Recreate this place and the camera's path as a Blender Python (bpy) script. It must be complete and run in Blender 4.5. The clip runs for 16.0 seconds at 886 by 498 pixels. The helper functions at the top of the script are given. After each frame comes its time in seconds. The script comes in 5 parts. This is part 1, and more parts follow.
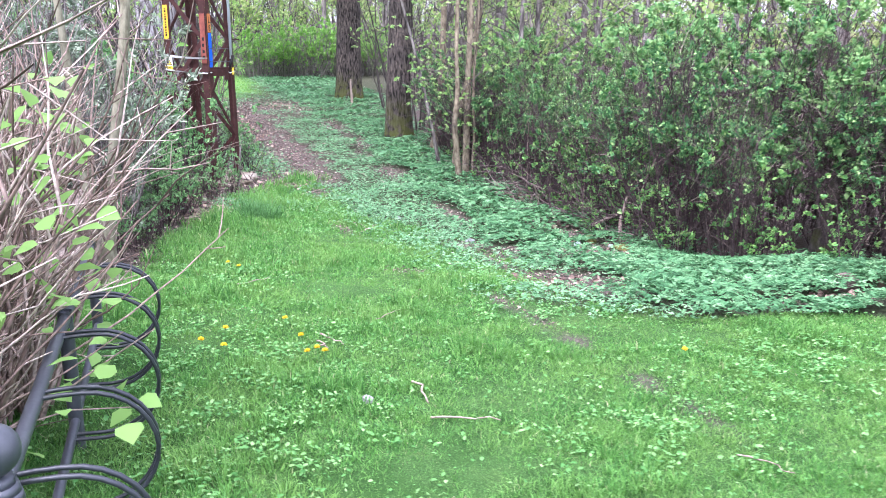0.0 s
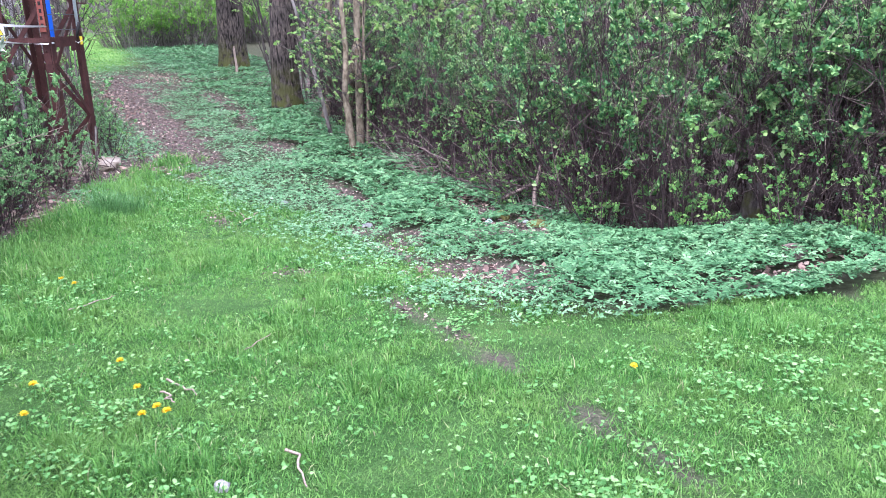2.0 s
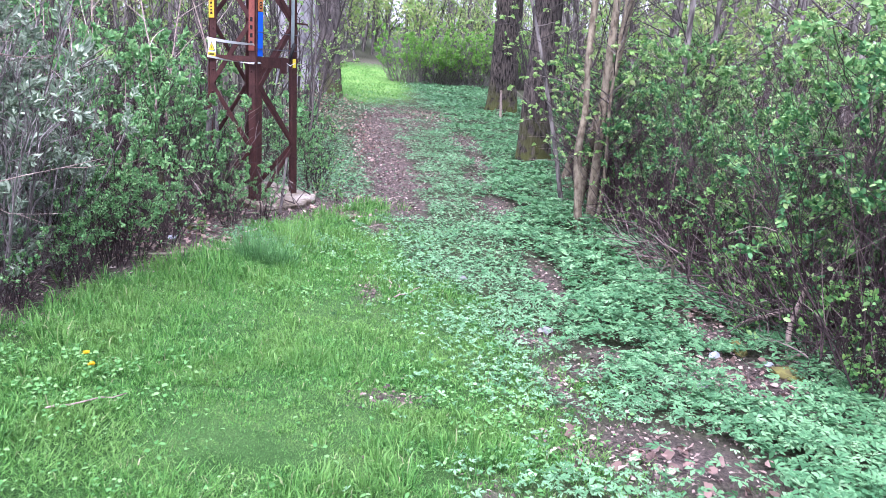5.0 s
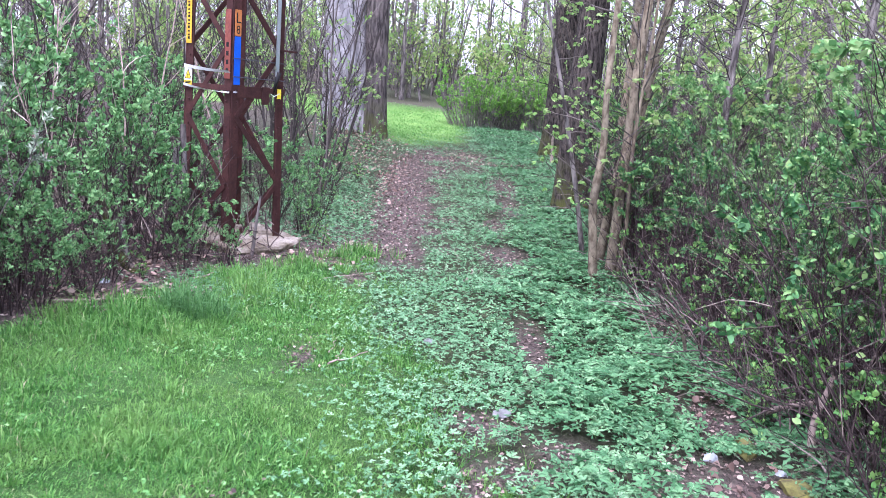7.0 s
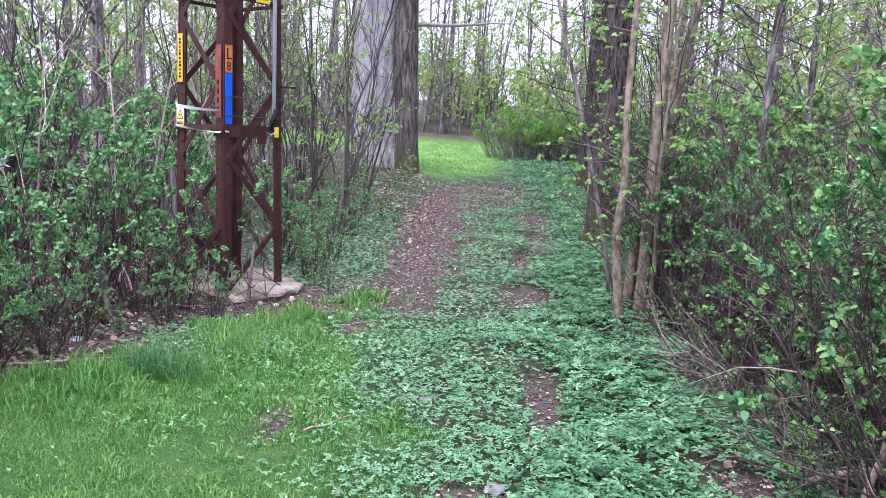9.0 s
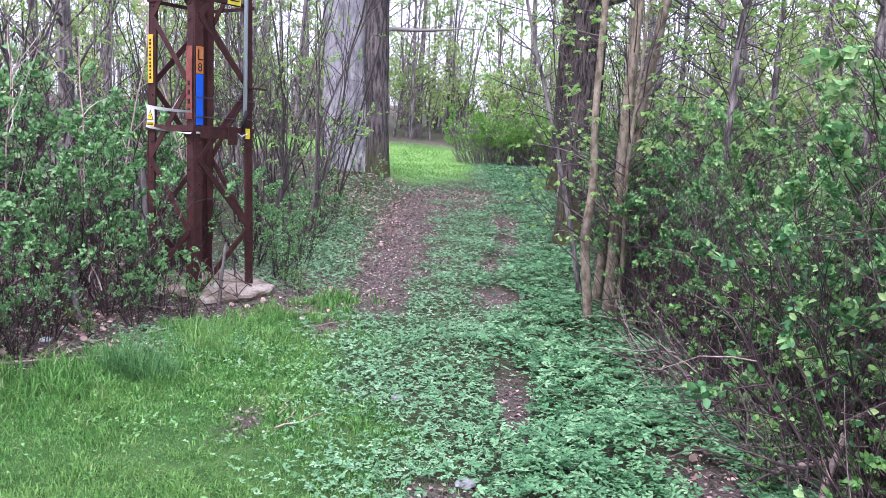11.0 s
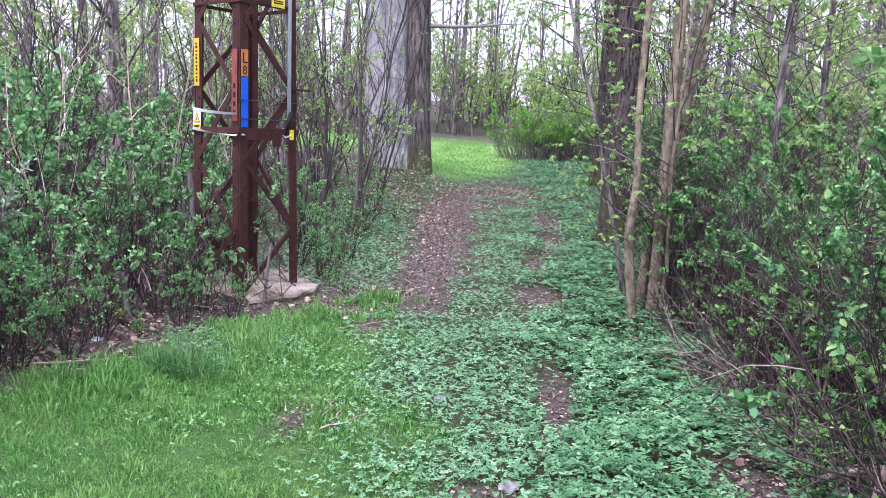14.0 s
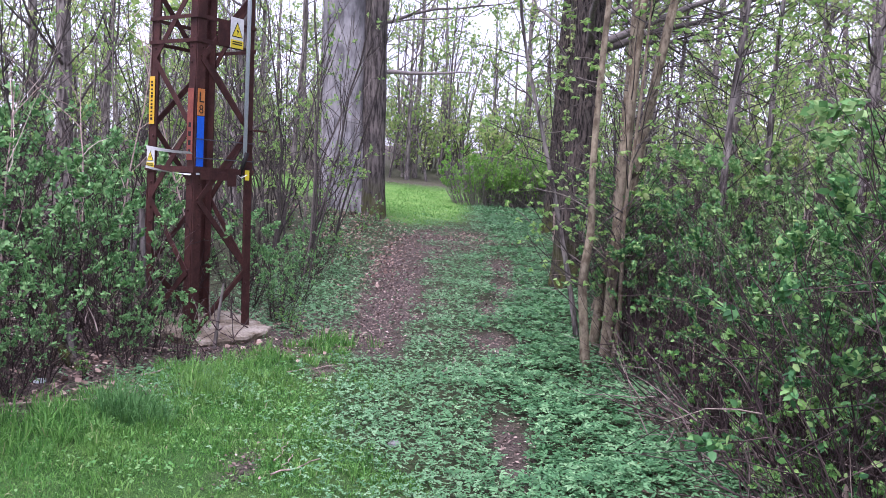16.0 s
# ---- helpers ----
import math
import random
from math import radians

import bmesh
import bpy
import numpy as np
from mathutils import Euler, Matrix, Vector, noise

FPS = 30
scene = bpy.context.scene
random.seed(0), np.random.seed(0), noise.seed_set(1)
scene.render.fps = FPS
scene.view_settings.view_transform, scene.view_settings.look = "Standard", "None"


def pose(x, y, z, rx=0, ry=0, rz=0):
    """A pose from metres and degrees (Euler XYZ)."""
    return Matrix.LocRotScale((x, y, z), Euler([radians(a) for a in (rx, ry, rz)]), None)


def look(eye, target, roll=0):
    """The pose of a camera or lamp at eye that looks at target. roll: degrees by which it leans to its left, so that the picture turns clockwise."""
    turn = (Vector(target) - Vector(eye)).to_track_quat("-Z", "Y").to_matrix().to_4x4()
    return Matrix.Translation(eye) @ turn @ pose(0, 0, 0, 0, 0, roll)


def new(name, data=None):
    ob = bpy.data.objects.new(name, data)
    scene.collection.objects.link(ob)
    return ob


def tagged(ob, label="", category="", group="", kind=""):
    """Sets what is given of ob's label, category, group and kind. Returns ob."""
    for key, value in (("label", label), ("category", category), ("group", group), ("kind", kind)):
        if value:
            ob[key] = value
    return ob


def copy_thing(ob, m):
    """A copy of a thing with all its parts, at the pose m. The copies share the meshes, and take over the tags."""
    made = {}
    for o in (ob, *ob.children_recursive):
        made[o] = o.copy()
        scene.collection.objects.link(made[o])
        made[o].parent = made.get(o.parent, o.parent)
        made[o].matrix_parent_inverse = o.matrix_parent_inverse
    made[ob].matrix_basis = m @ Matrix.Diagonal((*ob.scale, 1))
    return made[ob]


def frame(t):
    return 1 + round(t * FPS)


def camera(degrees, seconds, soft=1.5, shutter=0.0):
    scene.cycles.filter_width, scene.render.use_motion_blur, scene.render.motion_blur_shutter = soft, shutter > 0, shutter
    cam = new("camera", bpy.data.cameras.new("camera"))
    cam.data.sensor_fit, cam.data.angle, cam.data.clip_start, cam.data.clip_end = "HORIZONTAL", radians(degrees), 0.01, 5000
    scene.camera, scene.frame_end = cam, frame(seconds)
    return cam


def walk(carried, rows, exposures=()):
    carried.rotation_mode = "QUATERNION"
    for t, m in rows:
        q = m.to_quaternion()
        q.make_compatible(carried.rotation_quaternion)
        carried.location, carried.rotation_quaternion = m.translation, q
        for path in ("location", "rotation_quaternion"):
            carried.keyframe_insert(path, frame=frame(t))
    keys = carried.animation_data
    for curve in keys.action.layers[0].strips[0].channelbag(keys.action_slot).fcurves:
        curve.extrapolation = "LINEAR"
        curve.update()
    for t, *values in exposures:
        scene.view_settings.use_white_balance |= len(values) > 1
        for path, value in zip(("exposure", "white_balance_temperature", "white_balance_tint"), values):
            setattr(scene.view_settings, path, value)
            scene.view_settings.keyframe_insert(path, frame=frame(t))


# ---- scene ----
cam = camera(55.5, 16.0, soft=0.55, shutter=0.3)
PATH = [
    (0, (-0.047, 0.04, 1.513), (0.558, 1.892, 1.061), -0.1),
    (0.5, (-0.103, 0.421, 1.465), (0.5, 2.26, 0.96), -1.2),
    (1, (-0.006, 0.658, 1.447), (0.716, 2.43, 0.865), -2.2),
    (1.5, (0.234, 0.893, 1.448), (1.025, 2.655, 0.929), -2.4),
    (2, (0.418, 1.031, 1.444), (1.215, 2.784, 0.907), -2.0),
    (2.5, (0.577, 1.33, 1.415), (1.259, 3.139, 0.904), -2.2),
    (3, (0.779, 1.555, 1.402), (1.201, 3.446, 0.904), -2.0),
    (3.5, (1.079, 1.747, 1.438), (1.319, 3.669, 0.936), -0.3),
    (4, (1.286, 1.978, 1.401), (1.552, 3.9, 0.916), 2.1),
    (4.2, (1.345, 2.111, 1.407), (1.617, 4.035, 0.933), 2.9),
    (6.3, (2.128, 3.286, 1.282), (2.201, 5.25, 0.913), 2.8),
    (6.5, (2.239, 3.365, 1.291), (2.302, 5.33, 0.925), 3.1),
    (7, (2.464, 3.577, 1.287), (2.471, 5.55, 0.955), 4.1),
    (7.5, (2.543, 3.822, 1.275), (2.525, 5.804, 1.004), 3.8),
    (8, (2.599, 4.014, 1.282), (2.542, 5.999, 1.041), 3.3),
    (8.5, (2.772, 4.135, 1.291), (2.663, 6.117, 1.044), 2.5),
    (8.7, (2.815, 4.179, 1.3), (2.693, 6.158, 1.039), 2.1),
    (11, (2.819, 4.112, 1.266), (2.769, 6.097, 1.021), 2.3),
    (11.5, (2.845, 4.13, 1.295), (2.775, 6.116, 1.073), 2.2),
    (12, (2.826, 4.123, 1.306), (2.733, 6.109, 1.091), 2.1),
    (12.5, (2.791, 4.1, 1.295), (2.688, 6.087, 1.085), 2.4),
    (13, (2.835, 4.12, 1.303), (2.698, 6.101, 1.062), 1.8),
    (13.5, (2.85, 4.135, 1.291), (2.693, 6.109, 1.015), 1.5),
    (14, (2.814, 4.108, 1.31), (2.665, 6.085, 1.049), 1.8),
    (14.5, (2.821, 4.108, 1.298), (2.669, 6.092, 1.105), 2.5),
    (15, (2.811, 4.115, 1.3), (2.695, 6.106, 1.142), 2.7),
    (15.5, (2.798, 4.121, 1.312), (2.73, 6.115, 1.168), 2.8),
    (16, (2.779, 4.116, 1.293), (2.74, 6.11, 1.143), 2.9),
]
walk(cam, [(t, look(eye, target, roll)) for t, eye, target, roll in PATH], exposures=[(0.0, 1.92, 5600, 27), (2.0, 1.73, 5500, 29), (4.0, 1.76, 5460, 33), (6.5, 1.69, 5420, 33), (8.5, 1.37, 5540, 33), (11.0, 1.38, 5560, 33), (14.0, 1.39, 5600, 33), (16.0, 1.0, 5680, 34)])

# ---- light: bright overcast sky ----
world = bpy.data.worlds.new("overcast_sky")
scene.world = world
world.use_nodes = True
wn, wl = world.node_tree.nodes, world.node_tree.links
sky = wn.new("ShaderNodeTexSky")
sky.sky_type, sky.sun_disc = "NISHITA", False
sky.sun_elevation, sky.sun_rotation = radians(68), radians(212)
sky.air_density, sky.dust_density, sky.ozone_density = 1.0, 3.0, 0.6
grey = wn.new("ShaderNodeHueSaturation")
grey.inputs["Saturation"].default_value = 0.3
grey.inputs["Value"].default_value = 1.4
wl.new(sky.outputs[0], grey.inputs["Color"])
wl.new(grey.outputs[0], wn["Background"].inputs["Color"])
wn["Background"].inputs["Strength"].default_value = 0.15
sun_data = bpy.data.lights.new("sun", "SUN")
sun_data.energy, sun_data.angle, sun_data.color = 1.5, radians(60), (1.0, 0.97, 0.92)
sun = new("sun", sun_data)
sun.matrix_world = look((0, 0, 20), (4.3, 6.85, 0))

# ---- materials ----


def material(name, base=(0.2, 0.2, 0.2), rough=0.7):
    m = bpy.data.materials.new(name)
    m.use_nodes = True
    b = m.node_tree.nodes["Principled BSDF"]
    b.inputs["Base Color"].default_value = (*base, 1)
    b.inputs["Roughness"].default_value = rough
    b.inputs["Specular IOR Level"].default_value = 0.5 if rough < 0.5 else 0.15
    return m, m.node_tree.nodes, m.node_tree.links, b


def noise_tex(n, l, scale, detail=4.0, rough=0.55, stretch=None, coords="Object"):
    tc = n.new("ShaderNodeTexCoord")
    t = n.new("ShaderNodeTexNoise")
    t.inputs["Scale"].default_value, t.inputs["Detail"].default_value = scale, detail
    t.inputs["Roughness"].default_value = rough
    if stretch:
        mp = n.new("ShaderNodeMapping")
        mp.inputs["Scale"].default_value = stretch
        l.new(tc.outputs[coords], mp.inputs["Vector"])
        l.new(mp.outputs[0], t.inputs["Vector"])
    else:
        l.new(tc.outputs[coords], t.inputs["Vector"])
    return t


def ramp(n, l, fac, stops):
    r = n.new("ShaderNodeValToRGB")
    while len(r.color_ramp.elements) < len(stops):
        r.color_ramp.elements.new(0.5)
    for e, (p, c) in zip(r.color_ramp.elements, stops):
        e.position, e.color = p, (*c, 1)
    l.new(fac, r.inputs["Fac"])
    return r


def blend(n, l, fac, a, b, mode="MIX"):
    m = n.new("ShaderNodeMix")
    m.data_type, m.blend_type = "RGBA", mode
    if hasattr(fac, "node"):
        l.new(fac, m.inputs[0])
    else:
        m.inputs[0].default_value = fac
    for k, v in ((6, a), (7, b)):
        if hasattr(v, "node"):
            l.new(v, m.inputs[k])
        else:
            m.inputs[k].default_value = (*v, 1)
    return m.outputs[2]


def bump(n, l, b, height, strength, distance=0.01):
    k = n.new("ShaderNodeBump")
    k.inputs["Strength"].default_value, k.inputs["Distance"].default_value = strength, distance
    l.new(height, k.inputs["Height"])
    l.new(k.outputs[0], b.inputs["Normal"])


def leaf_material(name, stops, sheer=0.35, rough=0.5, patch=None):
    """Thin leaf: varied from leaf to leaf, lets part of the light through. patch: (scale, second colour)."""
    m, n, l, b = material(name, rough=rough)
    g = n.new("ShaderNodeNewGeometry")
    r = ramp(n, l, g.outputs["Random Per Island"], stops)
    col = r.outputs[0]
    if patch:
        t = noise_tex(n, l, patch[0], 3.0)
        f = ramp(n, l, t.outputs[0], [(0.42, (0, 0, 0)), (0.62, (0.4, 0.4, 0.4))])
        col = blend(n, l, f.outputs[0], col, patch[1])
    l.new(col, b.inputs["Base Color"])
    b.inputs["Specular IOR Level"].default_value = 0.14
    tr = n.new("ShaderNodeBsdfTranslucent")
    l.new(col, tr.inputs["Color"])
    mx = n.new("ShaderNodeMixShader")
    mx.inputs[0].default_value = sheer
    l.new(b.outputs[0], mx.inputs[1])
    l.new(tr.outputs[0], mx.inputs[2])
    l.new(mx.outputs[0], n["Material Output"].inputs["Surface"])
    return m


def bark_material(name, dark, light, scale=14.0, relief=0.5, moss=None, stretch=(1, 1, 0.16), dist=0.02):
    m, n, l, b = material(name, rough=0.9)
    t = noise_tex(n, l, scale, 6.0, 0.65, stretch)
    big = noise_tex(n, l, 1.7, 3.0)
    r = ramp(n, l, t.outputs[0], [(0.40, dark), (0.60, light)])
    worn = ramp(n, l, big.outputs[0], [(0.4, (0.72, 0.72, 0.72)), (0.62, (1.15, 1.12, 1.08))])
    col = blend(n, l, 1.0, r.outputs[0], worn.outputs[0], "MULTIPLY")
    if moss:
        tc = n.new("ShaderNodeTexCoord")
        sp = n.new("ShaderNodeSeparateXYZ")
        l.new(tc.outputs["Object"], sp.inputs[0])
        mr = n.new("ShaderNodeMapRange")
        mr.inputs["From Min"].default_value, mr.inputs["From Max"].default_value = 0.95, 0.1
        l.new(sp.outputs["Z"], mr.inputs["Value"])
        mu = n.new("ShaderNodeMath")
        mu.operation = "MULTIPLY"
        mu.use_clamp = True
        l.new(mr.outputs[0], mu.inputs[0])
        mt = noise_tex(n, l, 5.0, 4.0)
        mr2 = ramp(n, l, mt.outputs[0], [(0.4, (0, 0, 0)), (0.55, (1, 1, 1))])
        l.new(mr2.outputs[0], mu.inputs[1])
        col = blend(n, l, mu.outputs[0], col, moss)
    l.new(col, b.inputs["Base Color"])
    bump(n, l, b, t.outputs[0], relief, dist)
    return m


def twig_material(name, stops, rough=0.8):
    m, n, l, b = material(name, rough=rough)
    g = n.new("ShaderNodeNewGeometry")
    r = ramp(n, l, g.outputs["Random Per Island"], stops)
    t = noise_tex(n, l, 40.0, 3.0)
    k = ramp(n, l, t.outputs[0], [(0.45, (0, 0, 0)), (0.75, (0.7, 0.7, 0.7))])
    l.new(blend(n, l, k.outputs[0], r.outputs[0], (0.035, 0.03, 0.025), "MIX"), b.inputs["Base Color"])
    t.inputs["Roughness"].default_value = 0.4
    return m


def mottled(name, stops, scale, rough=0.85, relief=0.3, dist=0.01, metal=0.0, fine=60.0):
    m, n, l, b = material(name, rough=rough)
    t = noise_tex(n, l, scale, 6.0, 0.6)
    f = noise_tex(n, l, fine, 4.0, 0.6)
    r = ramp(n, l, t.outputs[0], stops)
    l.new(blend(n, l, f.outputs[0], r.outputs[0], [c * 0.6 for c in stops[0][1]]), b.inputs["Base Color"])
    bump(n, l, b, f.outputs[0], relief, dist)
    b.inputs["Metallic"].default_value = metal
    return m


GRASS = leaf_material("lawn_grass", [(0.0, (0.045, 0.14, 0.033)), (0.4, (0.095, 0.25, 0.055)), (0.8, (0.15, 0.34, 0.075)), (0.965, (0.20, 0.38, 0.10)), (1.0, (0.42, 0.39, 0.24))], 0.35, 0.4, (2.0, (0.20, 0.33, 0.085)))
TUFT = leaf_material("tuft_grass", [(0.0, (0.05, 0.15, 0.045)), (1.0, (0.16, 0.33, 0.11))], 0.35, 0.45)
COVER = leaf_material("ground_elder_leaf", [(0.0, (0.05, 0.14, 0.055)), (0.4, (0.135, 0.285, 0.13)), (0.8, (0.195, 0.36, 0.185)), (1.0, (0.29, 0.45, 0.25))], 0.22, 0.48, (0.8, (0.10, 0.24, 0.10)))
ELDER = leaf_material("tall_elder_leaf", [(0.0, (0.04, 0.115, 0.047)), (0.5, (0.10, 0.235, 0.10)), (0.9, (0.185, 0.345, 0.16)), (1.0, (0.27, 0.44, 0.22))], 0.22, 0.45, (0.9, (0.07, 0.20, 0.075)))
WEED = leaf_material("lawn_weed_leaf", [(0.0, (0.075, 0.22, 0.055)), (0.6, (0.14, 0.32, 0.095)), (1.0, (0.25, 0.42, 0.16))], 0.3, 0.45)
THICKET = leaf_material("thicket_leaf", [(0.0, (0.03, 0.10, 0.036)), (0.4, (0.075, 0.20, 0.07)), (0.8, (0.17, 0.34, 0.11)), (1.0, (0.36, 0.52, 0.19))], 0.3, 0.4)
FRESH = leaf_material("fresh_thicket_leaf", [(0.0, (0.075, 0.19, 0.06)), (0.5, (0.18, 0.36, 0.12)), (1.0, (0.38, 0.54, 0.22))], 0.42, 0.45)
SPROUT = leaf_material("sprout_leaf", [(0.0, (0.09, 0.24, 0.07)), (0.6, (0.18, 0.38, 0.10)), (1.0, (0.30, 0.48, 0.14))], 0.35, 0.38)
PRIVET = leaf_material("privet_leaf", [(0.0, (0.06, 0.165, 0.055)), (0.5, (0.135, 0.30, 0.105)), (1.0, (0.27, 0.46, 0.18))], 0.28, 0.4)
OLIVE = leaf_material("evergreen_leaf", [(0.0, (0.085, 0.13, 0.08)), (0.5, (0.19, 0.25, 0.165)), (1.0, (0.36, 0.42, 0.30))], 0.15, 0.32)
LIME = leaf_material("young_leaf", [(0.0, (0.16, 0.32, 0.074)), (0.6, (0.26, 0.44, 0.125)), (1.0, (0.42, 0.50, 0.210))], 0.5, 0.45)
WOODLEAF = leaf_material("woodland_leaf", [(0.0, (0.17, 0.30, 0.08)), (0.6, (0.30, 0.45, 0.13)), (1.0, (0.48, 0.52, 0.22))], 0.5, 0.5)
HEDGELEAF = leaf_material("clipped_bush_leaf", [(0.0, (0.11, 0.27, 0.05)), (1.0, (0.27, 0.48, 0.10))], 0.4, 0.5)
DEADLEAF = leaf_material("dead_leaf", [(0.0, (0.045, 0.034, 0.03)), (0.5, (0.15, 0.11, 0.092)), (0.85, (0.30, 0.225, 0.185)), (0.96, (0.42, 0.33, 0.27)), (1.0, (0.62, 0.53, 0.46))], 0.1, 0.75)
TWIG = twig_material("thicket_twig", [(0.0, (0.03, 0.02, 0.02)), (0.5, (0.044, 0.029, 0.029)), (0.88, (0.115, 0.082, 0.075)), (1.0, (0.40, 0.32, 0.26))])
FALLEN = leaf_material("fallen_leaf", [(0.0, (0.12, 0.08, 0.065)), (0.5, (0.27, 0.18, 0.145)), (1.0, (0.50, 0.38, 0.31))], 0.15, 0.7)
DRYTWIG = twig_material("dry_twig", [(0.0, (0.03, 0.02, 0.02)), (0.6, (0.085, 0.06, 0.056)), (1.0, (0.30, 0.24, 0.21))])
PALETWIG = twig_material("pale_twig", [(0.0, (0.11, 0.075, 0.06)), (0.5, (0.30, 0.22, 0.18)), (1.0, (0.60, 0.50, 0.43))])
# Pale grey: the distant haze of the wood is put into this colour.
GREYTWIG = twig_material("wood_twig", [(0.0, (0.09, 0.076, 0.07)), (1.0, (0.30, 0.265, 0.245))])
# Darker copy: stems standing against bright sky, their shade put into the colour.
DARKTWIG = twig_material("dark_twig", [(0.0, (0.025, 0.021, 0.019)), (0.6, (0.085, 0.072, 0.064)), (1.0, (0.21, 0.18, 0.155))])
OAK = bark_material("oak_bark", (0.008, 0.007, 0.006), (0.115, 0.096, 0.082), 30.0, 1.0, (0.075, 0.08, 0.022), (1, 1, 0.2), 0.05)
BEECH = bark_material("beech_bark", (0.17, 0.165, 0.165), (0.36, 0.35, 0.35), 7.0, 0.4, None, (1, 1, 0.3))
GREYBARK = bark_material("grey_bark", (0.06, 0.052, 0.048), (0.25, 0.225, 0.205), 16.0, 0.5)
ROUGHBARK = bark_material("rough_grey_bark", (0.035, 0.03, 0.028), (0.15, 0.132, 0.12), 18.0, 0.7, (0.06, 0.065, 0.022))
SAPBARK = bark_material("sapling_bark", (0.11, 0.086, 0.058), (0.27, 0.228, 0.16), 20.0, 0.4, None, (1, 1, 0.5), 0.006)
PALEBARK = bark_material("smooth_green_bark", (0.10, 0.095, 0.062), (0.23, 0.22, 0.155), 14.0, 0.3, None, (1, 1, 0.4), 0.005)
RUST = mottled("rusty_red_paint", [(0.3, (0.038, 0.017, 0.015)), (0.55, (0.085, 0.034, 0.028)), (0.8, (0.13, 0.052, 0.038))], 9.0, 0.72, 0.25, 0.003)
CONCRETE = mottled("weathered_concrete", [(0.36, (0.10, 0.075, 0.045)), (0.48, (0.33, 0.28, 0.21)), (0.62, (0.56, 0.505, 0.42))], 3.5, 0.9, 0.9, 0.02, 0.0, 38.0)
STONE = mottled("old_stone", [(0.36, (0.07, 0.05, 0.04)), (0.5, (0.27, 0.215, 0.18)), (0.7, (0.46, 0.39, 0.34))], 6.0, 0.92, 0.9, 0.03, 0.0, 35.0)
MOSSY = mottled("mossy_stone", [(0.3, (0.12, 0.10, 0.05)), (0.6, (0.26, 0.26, 0.06)), (0.8, (0.30, 0.27, 0.18))], 9.0, 0.95, 0.6, 0.01)
PALEROCK = mottled("pale_rock", [(0.3, (0.22, 0.22, 0.21)), (0.7, (0.50, 0.50, 0.49))], 9.0, 0.8, 0.4, 0.008)
WHITE = mottled("white_plastic", [(0.3, (0.42, 0.46, 0.48)), (0.7, (0.62, 0.66, 0.68))], 14.0, 0.45, 0.15, 0.004)
IRON = mottled("dark_grey_painted_iron", [(0.3, (0.045, 0.05, 0.06)), (0.7, (0.085, 0.09, 0.105))], 6.0, 0.42, 0.12, 0.001)
WIRE = mottled("black_steel_wire", [(0.3, (0.018, 0.021, 0.026)), (0.7, (0.04, 0.045, 0.052))], 10.0, 0.4, 0.1, 0.001)
PIPE = mottled("grey_conduit_plastic", [(0.3, (0.72, 0.76, 0.82)), (0.7, (0.80, 0.83, 0.88))], 7.0, 0.45, 0.05, 0.001)
BLACK = material("black_print", (0.015, 0.014, 0.013), 0.6)[0]
YELLOW = mottled("yellow_enamel", [(0.3, (0.72, 0.40, 0.01)), (0.7, (0.85, 0.56, 0.02))], 12.0, 0.45, 0.05, 0.001)
LEMON = mottled("lemon_yellow_enamel", [(0.3, (0.80, 0.62, 0.02)), (0.7, (0.90, 0.74, 0.03))], 12.0, 0.45, 0.05, 0.001)
ORANGE = mottled("worn_orange_paint", [(0.3, (0.50, 0.17, 0.05)), (0.7, (0.72, 0.30, 0.08))], 18.0, 0.6, 0.1, 0.001)
REDPAINT = mottled("faded_red_paint", [(0.35, (0.20, 0.06, 0.045)), (0.7, (0.38, 0.12, 0.08))], 16.0, 0.65, 0.1, 0.001)
BLUE = mottled("blue_enamel", [(0.3, (0.005, 0.10, 0.62)), (0.7, (0.01, 0.15, 0.75))], 8.0, 0.4, 0.05, 0.001)
SIGNWHITE = mottled("white_enamel", [(0.3, (0.70, 0.70, 0.68)), (0.7, (0.82, 0.82, 0.80))], 9.0, 0.4, 0.05, 0.001)
PETAL = leaf_material("dandelion_petal", [(0.0, (0.75, 0.52, 0.01)), (1.0, (0.92, 0.72, 0.02))], 0.3, 0.5)

# ---- lie of the land ----


def patchy(x, y, scale, seed=0.0):
    """Cheap smooth noise of 0 to 1."""
    a = np.sin(x * scale + 1.7 * np.sin(y * scale * 0.7 + seed) + seed)
    b = np.sin(y * scale * 1.13 + 1.3 * np.sin(x * scale * 0.9 - seed) + 2.1 * seed)
    c = np.sin((x + y) * scale * 2.3 + seed * 3.3) * np.sin((x - y) * scale * 1.9 - seed)
    return np.clip(0.5 + 0.22 * a + 0.22 * b + 0.18 * c, 0, 1)


def G(x, y):
    """Height of the ground."""
    x, y = np.asarray(x, float), np.asarray(y, float)
    sx = 0.5 + 0.5 * np.tanh((x - 1.6) / 1.4)
    z = -0.04 - 0.045 * np.clip(x, -4.0, 4.5)
    z = z - (0.06 + 0.17 * sx) * np.exp(-((y - 8.3) / 2.8) ** 2)
    z = z - 0.07 * (0.5 + 0.5 * np.tanh((y - 8) / 2.5))
    z = z + 0.021 * (np.hypot(y - 14.5, 2.5) + (y - 14.5))
    z = z + 0.35 * np.exp(-((x + 0.3) / 1.9) ** 2 - ((y - 24) / 4.5) ** 2)
    z = z + 0.016 * (np.hypot(y - 34, 4.0) + (y - 34))
    far = np.clip((np.hypot(x, y - 10) - 70) / 200, 0, 1)
    return z * (1 - far) + 2.5 * far


